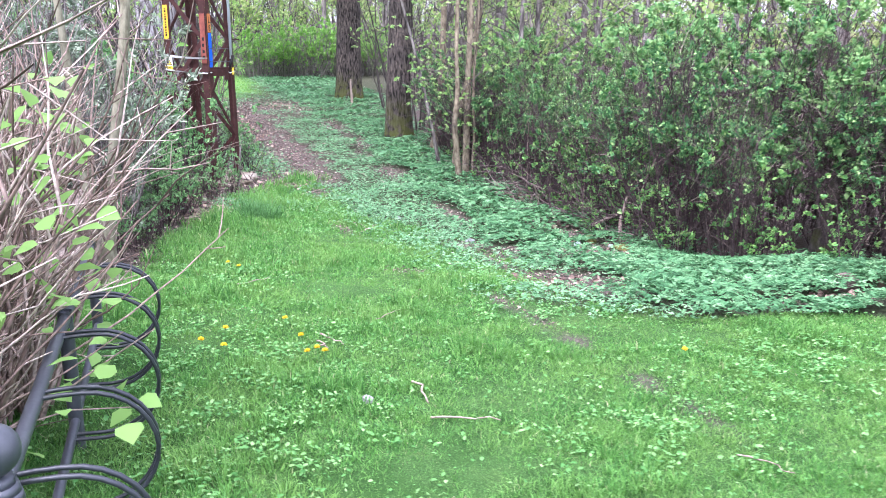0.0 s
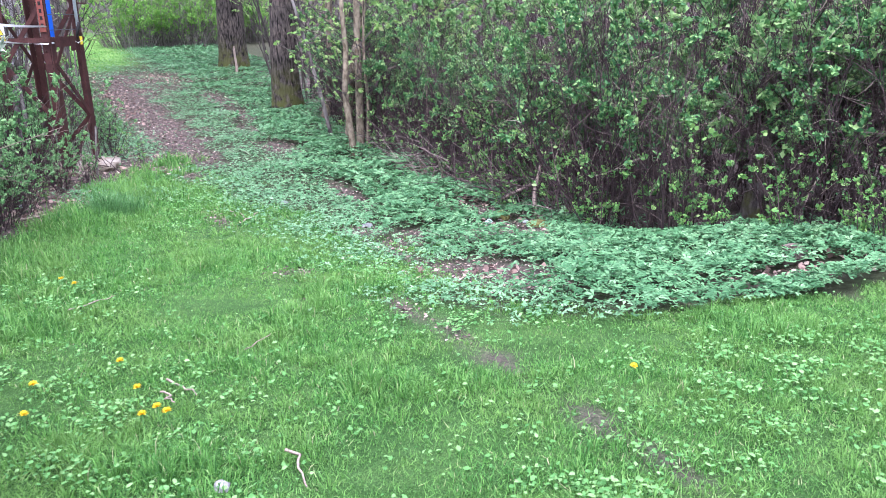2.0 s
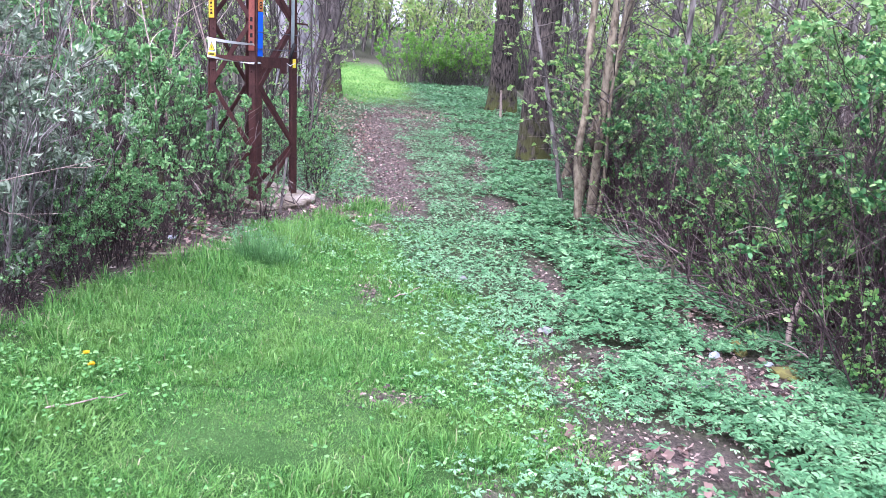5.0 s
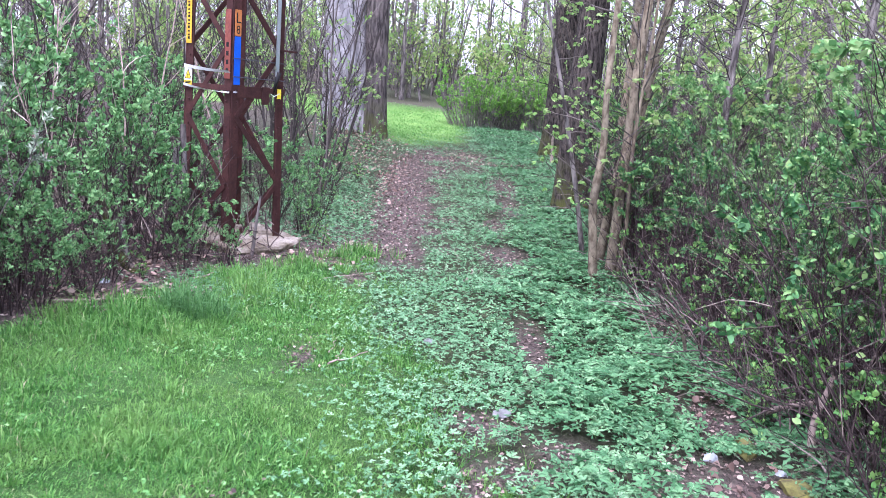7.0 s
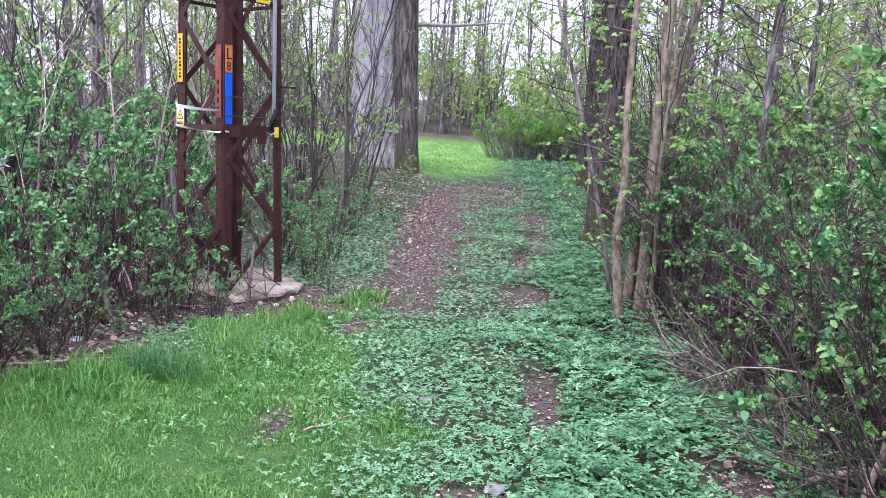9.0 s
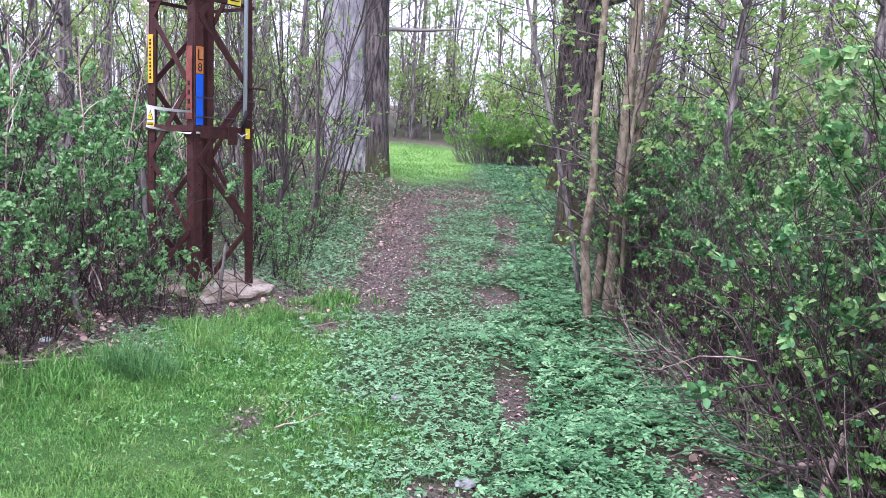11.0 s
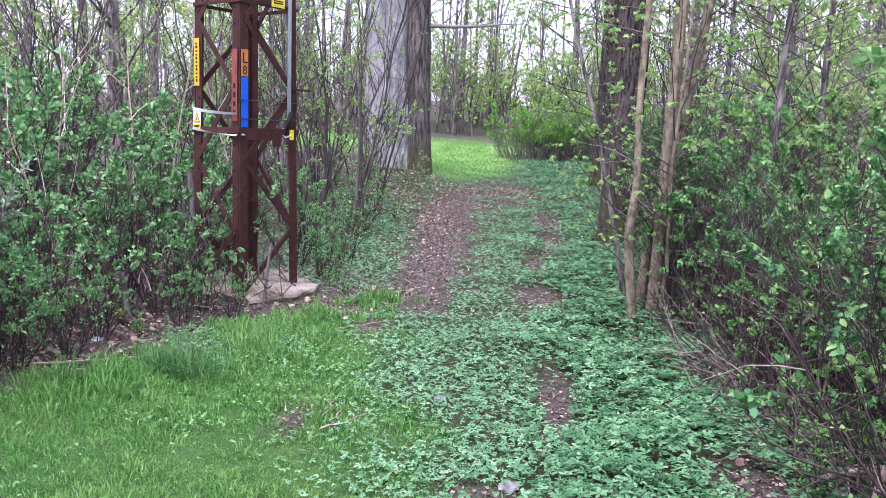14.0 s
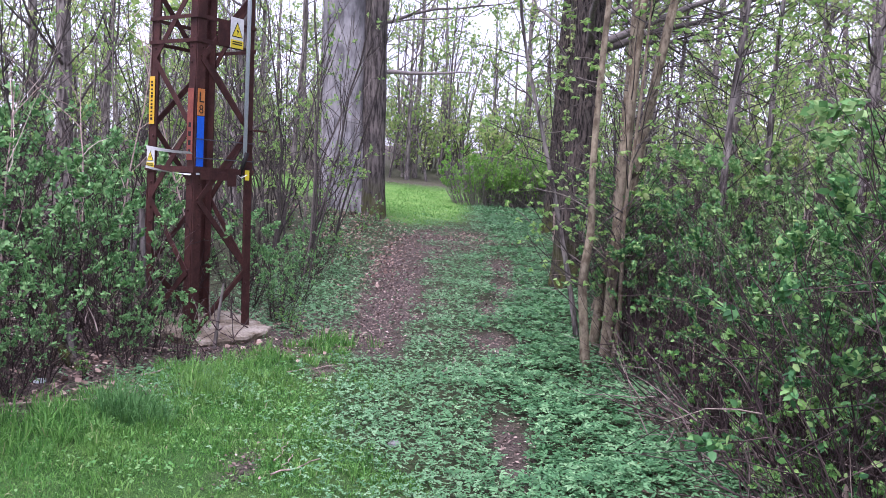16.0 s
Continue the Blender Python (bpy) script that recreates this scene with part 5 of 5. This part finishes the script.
# number plates on the front leg
lab = thing("number_plate", foot + leg_at(0, 1.45) + e1 * 0.048 + outF * 0.012, "long blue enamel strip below an orange numbered strip", "number plate")
Z0 = Vector((0, 0, 0))
plate("blue_strip", Z0, e1, 0.42, 0.075, BLUE, lab)
plate("orange_strip", Vector((0, 0, 0.425)), e1, 0.225, 0.075, ORANGE, lab)
plate("lower_strip", Vector((0, 0, -0.07)), e1, 0.065, 0.07, SIGNWHITE, lab)
text_part("L", Vector((0, 0, 0.575)) + outF * 0.004, e1, outF, 0.13, BLACK, lab)
text_part("8", Vector((0, 0, 0.475)) + outF * 0.004, e1, outF, 0.10, BLACK, lab)
text_part("0", Vector((0, 0, -0.038)) + outF * 0.004, e1, outF, 0.07, BLACK, lab)
lab2 = thing("faded_plate", foot + leg_at(0, 1.50) + e2 * 0.05 + outL * 0.010, "faded red strip with worn white marks on the mast leg", "plate")
plate("strip", Z0, e2, 0.60, 0.07, REDPAINT, lab2)
for k in range(4):
    bar("print_bar", Vector((0, 0, 0.05 + 0.075 * k)) + outL * 0.004, Vector((0, 0, 0.09 + 0.075 * k)) + outL * 0.004, 0.03, 0.002, e2, BLACK, lab2)
lab3 = thing("name_strip", foot + leg_at(3, 1.80) + outF * 0.042 + outL * 0.010, "tall yellow strip with worn vertical black print", "number plate")
plate("strip", Z0, outF, 0.41, 0.066, YELLOW, lab3)
for k in range(11):
    bar("print_bar", Vector((0, 0, 0.035 + 0.032 * k)) + outL * 0.004, Vector((0, 0, 0.035 + 0.032 * k + 0.014 + 0.008 * (k % 3 == 0))) + outL * 0.004, 0.024, 0.002, outF, BLACK, lab3)

# cable pipe with its boot and tag
pipe = thing("cable_conduit", foot + leg_at(0, 1.55) + e1 * 0.54 + outF * 0.035, "pale grey cable conduit with a black boot", "conduit")
bm = bmesh.new()
bmesh.ops.create_cone(bm, cap_ends=True, segments=16, radius1=0.018, radius2=0.018, depth=5.3, matrix=Matrix.Translation((0, 0, 2.65)))
part("pipe", bm_mesh("pipe", bm, PIPE, True), pipe)
bm = bmesh.new()
bmesh.ops.create_cone(bm, cap_ends=True, segments=12, radius1=0.012, radius2=0.024, depth=0.22, matrix=Matrix.Translation((-0.01, 0, -0.06)) @ Matrix.Rotation(0.25, 4, "Y"))
part("boot", bm_mesh("boot", bm, BLACK, True), pipe)
plate("tag", -e1 * 0.0 + e1 * 0.035 + Vector((0, 0, -0.20)), e1, 0.09, 0.05, LEMON, pipe, "lemon-yellow tag")
v, f = tubes(np.array([[(-0.05, -0.01, -0.10), (-0.06, -0.02, -0.15), (-0.02, -0.02, -0.18), (0.03, -0.01, -0.15)]]), 0.005, 0.005, 6)
part("tie", build("tie", [(v, f)], SIGNWHITE), pipe, "white cable tie")

# barrier tape from leg to leg, and wires to the rear
def ribbon(name, a, b, sag, w, mat, label, cat, twist=0.0):
    n = 12
    p = np.array([np.array(a) * (1 - t) + np.array(b) * t - np.array([0, 0, sag * 4 * t * (1 - t)]) for t in np.linspace(0, 1, n)])
    an = twist * np.linspace(0, 1, n)
    d = np.array(b) - np.array(a)
    nrm = unit(np.cross(d, [0, 0, 1.0]))
    off = np.stack([np.cos(k) * np.array([0, 0, 1.0]) + np.sin(k) * nrm for k in an]) * w / 2
    v = np.concatenate([p - off, p + off, p - off + nrm * 0.002, p + off + nrm * 0.002])
    i = np.arange(n - 1)
    q = np.stack([i, i + 1, n + i + 1, n + i], -1)
    f = np.concatenate([q, q[:, ::-1] + 2 * n])
    tagged(new(name, build(name, [(v, f)], mat)), label, cat)


a, b = foot + leg_at(3, 1.60) + outL * 0.02, foot + leg_at(0, 1.56) + outL * 0.02 - e1 * 0.01
ribbon("barrier_tape", a, b, 0.008, 0.028, SIGNWHITE, "white tape stretched between two mast legs", "tape", 0.9)
a, b = foot + leg_at(3, 1.43) + outL * 0.02, foot + leg_at(0, 1.38) + outL * 0.02 - e1 * 0.01
ribbon("barrier_tape", a, b, 0.012, 0.022, SIGNWHITE, "white tape stretched between two mast legs", "tape", 2.2)

# ---- bicycle rack ----
rack = thing("bicycle_rack", (-0.47, 3.2, float(G(-0.47, 3.2))), "dark painted bicycle rack with paired wire hoops", "bicycle rack")
rz = float(G(-0.47, 3.2))


def rod(name, pts, r, mat, parent, sides=10, label=""):
    p = np.array([pts], float)
    return part(name, build(name, [tubes(p, r, r, sides)], mat), parent, label)


for nm, z in (("top_rail", 0.52), ("bottom_rail", 0.10)):
    rod(nm, [(0, yy, z - rz) for yy in np.linspace(-1.2, 1.5, 8)], 0.022 if nm == "top_rail" else 0.018, IRON, rack, 14)
ang = np.linspace(np.pi / 2, -np.pi / 2, 15)
for yc in (2.06, 2.6, 3.17, 3.69, 4.23):
    hp = rod("hoop", [(0, yc - 3.2 + 0.02, 0.52 - rz), (0.06, yc - 3.2 + 0.02, 0.525 - rz)] + [(0.12 + 0.21 * np.cos(q), yc - 3.2 + 0.02 + 0.03 * (1 - np.sin(q)), 0.31 + 0.215 * np.sin(q) - rz) for q in ang] + [(0.0, yc - 3.2 + 0.08, 0.10 - rz)], 0.0075, WIRE, rack)
    rod("hoop", [(0, yc - 3.2 + 0.07, 0.52 - rz), (0.06, yc - 3.2 + 0.07, 0.525 - rz)] + [(0.12 + 0.21 * np.cos(q), yc - 3.2 + 0.07 + 0.03 * (1 - np.sin(q)), 0.31 + 0.215 * np.sin(q) - rz) for q in ang] + [(0.0, yc - 3.2 + 0.13, 0.10 - rz)], 0.0075, WIRE, rack)
for yc in (2.0, 3.45, 4.72):
    po = rod("post", [(-0.0, yc - 3.2, -0.1), (0, yc - 3.2, 0.2), (0, yc - 3.2, 0.55 - rz)], 0.028, IRON, rack, 14)
    if yc < 2.5:
        bm = bmesh.new()
        bmesh.ops.create_uvsphere(bm, u_segments=20, v_segments=14, radius=0.062, matrix=Matrix.Translation((0, yc - 3.2, 0.65 - rz)))
        for zz, rr in ((0.555, 0.052), (0.575, 0.042), (0.535, 0.058)):
            bmesh.ops.create_cone(bm, cap_ends=True, segments=20, radius1=rr, radius2=rr * 0.92, depth=0.022, matrix=Matrix.Translation((0, yc - 3.2, zz - rz)))
        part("ball_finial", bm_mesh("ball_finial", bm, IRON, True), po, "round dark iron ball on a stepped collar")

# ---- small things ----
def stump_mesh(seed, r, h):
    """Old squared-off stump: broad foot, flat broken top, furrowed sides."""
    bm = bmesh.new()
    rings, sides = 12, 30
    rows = []
    for k in range(rings + 1):
        t = k / rings
        row = []
        for q in range(sides):
            a = q * 2 * math.pi / sides
            sq = 1 / max(abs(math.cos(a)), abs(math.sin(a))) ** 0.55
            n = noise.noise(Vector((math.cos(a) * 1.6, math.sin(a) * 1.6, t * 1.4 + seed)))
            f = noise.noise(Vector((math.cos(a) * 5, math.sin(a) * 5, t * 2 + seed)))
            rad = r * sq * (1 + 0.25 * (1 - t) ** 3 + 0.16 * n + 0.07 * f)
            row.append(bm.verts.new((rad * math.cos(a), rad * math.sin(a), h * t + (0.03 * f if k == rings else 0))))
        rows.append(row)
    for a, b in zip(rows, rows[1:]):
        for q in range(sides):
            bm.faces.new((a[q], a[(q + 1) % sides], b[(q + 1) % sides], b[q]))
    bm.faces.new(rows[-1])
    bm.faces.new(rows[0][::-1])
    return bm_mesh("stone_block", bm, STONE)


block = new("stone_block", stump_mesh(3.0, 0.27, 0.62))
block.matrix_basis = pose(-0.78, 6.72, gz(-0.78, 6.72) - 0.08, 3, -3, 20)
tagged(block, "worn squared brown stone block beside the young tree", "stone")
block2 = new("stone_block", stump_mesh(8.0, 0.17, 0.36))
block2.matrix_basis = pose(-0.78, 6.05, gz(-0.78, 6.05) - 0.08, -6, 14, 50)
tagged(block2, "pale worn stone block half sunk in the grass", "stone")

PEBBLES = [("boulder", STONE, (4.95, 5.15), (0.13, 0.10, 0.09), "rounded brown stone among ground elder"), ("plastic_bag", WHITE, (3.96, 7.78), (0.038, 0.034, 0.03), "crumpled white plastic litter on bare soil"), ("mossy_stone", MOSSY, (4.22, 8.0), (0.17, 0.06, 0.045), "long yellowish mossy stone on bare soil"), ("mossy_stone", MOSSY, (4.28, 7.42), (0.12, 0.07, 0.05), "yellowish mossy stone on bare soil"), ("plastic_scrap", WHITE, (4.3, 7.68), (0.035, 0.03, 0.02), "small white plastic scrap on bare soil"), ("mossy_stone", MOSSY, (4.0, 9.35), (0.07, 0.06, 0.04), "small mossy stone among ground elder"), ("pale_stone", PALEROCK, (2.88, 8.1), (0.07, 0.05, 0.02), "flat pale stone at the edge of the lawn"), ("grey_stone", PALEROCK, (2.43, 9.31), (0.05, 0.04, 0.02), "small grey stone in the grass"), ("pale_stone", PALEROCK, (0.76, 3.65), (0.03, 0.025, 0.02), "small pale stone in the grass"), ("pale_stone", PALEROCK, (3.6, 7.1), (0.04, 0.03, 0.02), "small pale stone at the path edge"), ("pale_stone", PALEROCK, (4.55, 7.15), (0.04, 0.03, 0.025), "small pale stone on bare soil"), ("plastic_scrap", WHITE, (0.05, 9.55), (0.05, 0.035, 0.02), "small white plastic scrap under the bushes")]
for i, (nm, mat, (xx, yy), sz, lb) in enumerate(PEBBLES):
    ob = new(nm, rock_mesh(nm, mat, sz, 5.0 + i, 0.2, 2))
    ob.matrix_basis = pose(xx, yy, gz(xx, yy) + sz[2] * 0.5, 0, 0, 40 * i)
    tagged(ob, lb, "litter" if mat is WHITE else "stone")

STICKS = [((1.03, 3.77), (1.01, 3.47), 0.006), ((0.97, 3.35), (1.27, 3.24), 0.005), ((0.72, 4.64), (0.8, 4.41), 0.006), ((0.67, 4.51), (0.7, 4.34), 0.005), ((1.1, 4.9), (1.32, 5.1), 0.003), ((1.84, 8.45), (2.05, 8.8), 0.006), ((1.9, 8.6), (1.88, 8.82), 0.005), ((2.72, 11.0), (2.78, 11.5), 0.009), ((3.0, 11.2), (3.02, 10.9), 0.006), ((2.1, 2.7), (2.22, 2.5), 0.004), ((-0.05, 8.75), (0.55, 9.25), 0.010), ((0.2, 10.6), (0.6, 10.75), 0.008), ((1.5, 10.5), (1.9, 10.9), 0.004), ((1.81, 8.67), (1.83, 8.98), 0.005), ((2.62, 12.24), (2.66, 11.9), 0.008), ((0.35, 5.9), (0.6, 6.15), 0.005), ((0.6, 9.9), (0.75, 10.3), 0.008)]
for i, ((xa, ya), (xb, yb), r) in enumerate(STICKS):
    q = np.random.RandomState(200 + i)
    t = np.linspace(0, 1, 7)
    xs, ys = xa + (xb - xa) * t + q.normal(0, 0.012, 7), ya + (yb - ya) * t + q.normal(0, 0.012, 7)
    p = np.stack([xs, ys, G(xs, ys) + 0.02 + r + q.uniform(0, 0.012, 7)], -1)
    tagged(new("fallen_stick", build("fallen_stick", [tubes(p[None], r, r * 0.5, 6)], PALETWIG)), "thin pale dry stick lying on the ground", "stick", "fallen sticks")

# cut stems leaning out of the thicket
STAKES = [((4.9, 23.4, -0.05), (4.92, 23.4, 0.75), 0.04), ((4.95, 9.9, 0.3), (5.1, 9.7, 1.5), 0.007), ((4.7, 8.0, 0.1), (5.0, 7.9, 1.1), 0.008), ((5.3, 6.6, 0.1), (5.1, 6.9, 1.2), 0.007), ((5.9, 5.9, 0.2), (6.3, 5.8, 0.9), 0.008), ((4.35, 9.55, 0.0), (4.12, 9.25, 0.42), 0.016), ((4.75, 9.2, 0.2), (4.85, 9.3, 1.45), 0.010), ((4.6, 10.6, 0.1), (4.7, 10.7, 1.15), 0.008), ((4.45, 8.6, 0.0), (4.75, 8.3, 0.25), 0.022), ((4.55, 7.9, 0.0), (4.6, 7.95, 0.5), 0.024)]
for i, (a, b, r) in enumerate(STAKES):
    a, b = np.array(a), np.array(b)
    z = gz(a[0], a[1])
    p = np.stack([a * (1 - t) + b * t + np.array([0.02 * math.sin(5 * t + i), 0.02 * math.sin(4 * t), z]) for t in np.linspace(0, 1, 7)])
    tagged(new("dead_stem", build("dead_stem", [tubes(p[None], r, r * 0.6, 7)], PALETWIG)), "pale dead stem leaning out of the thicket", "stem", "dead stems in the thicket")
for i, (xx, yy, s) in enumerate(((4.42, 10.9, 1.0), (4.4, 10.3, 1.0), (4.45, 9.7, 0.9), (4.5, 9.0, 0.85), (4.6, 8.2, 0.8), (4.65, 7.5, 0.8), (4.6, 8.6, 0.9), (0.1, 10.35, 0.6), (0.85, 11.05, 0.45))):
    q = np.random.RandomState(300 + i)
    n = 34
    st = np.stack([q.normal(0, 0.12, n), q.normal(0, 0.25, n), q.uniform(0.0, 0.35, n)], -1)
    pw = grow(q, st, np.stack([q.normal(-0.35, 0.4, n), q.normal(0.35, 0.5, n), q.normal(0.45, 0.35, n)], -1), q.uniform(0.25, 0.9, n) * s, 6, 0.1, 0.0)
    ob = new("brushwood_heap", build("brushwood_heap", [tubes(pw, q.uniform(0.003, 0.007, n), 0.0015, 4)], DRYTWIG))
    ob.location = (xx, yy, gz(xx, yy))
    tagged(ob, "heap of dead purple-brown twigs on the ground", "brushwood", "brushwood heaps", "stuff")

# old cut stems beside the mast
for i, (xx, yy, h, r) in enumerate(((0.05, 10.95, 0.95, 0.03), (0.2, 11.0, 1.1, 0.028), (-0.28, 10.6, 0.75, 0.03), (-0.05, 10.2, 0.35, 0.045), (0.78, 11.0, 0.55, 0.012))):
    me, _, _ = trunk_mesh("cut_stem", [(0, 0, -0.05), (0.03 * (-1) ** i, 0, h * 0.5), (0.06 * (-1) ** i, 0.02, h)], [r * 1.2, r, r * 0.9], GREYBARK, 9, 0.08, 0.4, 3, i)
    ob = new("cut_stem", me)
    ob.location = (xx, yy, gz(xx, yy))
    tagged(ob, "old cut stem sprouting beside the mast", "stump", "cut stems beside the mast")
v = grow(np.random.RandomState(8), np.array([[0.15, 9.95, gz(0.15, 9.95) - 0.02]]), np.array([[-0.6, 0.3, 0.35]]), [0.75], 9, 0.10, 0.12)
tagged(new("bent_root", build("bent_root", [tubes(v, 0.045, 0.028, 9)], OAK)), "thick bent grey stem rising from leaf litter", "stem")

# tall dark grass clump
rs = np.random.RandomState(41)
tx, ty = 0.84 + rs.normal(0, 0.13, 22), 9.14 + rs.normal(0, 0.09, 22)
tagged(new("grass_clump", build("grass_clump", [tuft_blades(rs, tx, ty, np.full(22, 34), rs.uniform(0.2, 0.34, 22), np.full(22, 0.06), np.full(22, 0.0065))], TUFT)), "dark green tussock of long grass at the lawn edge", "grass clump")

# dandelions
petals = build("flower", [leaves(rs, np.zeros((46, 3)), np.stack([np.cos(np.arange(46) * 2.4), np.sin(np.arange(46) * 2.4), np.linspace(0.1, 1.4, 46)], -1), 0.021, NARROW, 0.9)], PETAL)
stalk = build("stalk", [tubes(np.array([[(0, 0, -0.07), (0.003, 0, -0.03), (0, 0, 0)]]), 0.002, 0.002, 5)], WEED)
flower = thing("dandelion", (0.19, 4.69, gz(0.19, 4.69) + 0.075), "yellow dandelion in flower in the lawn", "flower", "dandelions in the lawn")
part("flower", petals, flower)
part("stalk", stalk, flower)
for xx, yy in ((0.16, 4.38), (0.58, 4.48), (0.57, 4.2), (0.66, 4.19), (0.63, 4.25), (0.33, 6.49), (0.4, 6.34), (0.54, 4.83), (2.6, 3.83), (0.05, 4.5)):
    copy_thing(flower, pose(xx, yy, gz(xx, yy) + 0.075, 5, 4, 70 * xx * yy))
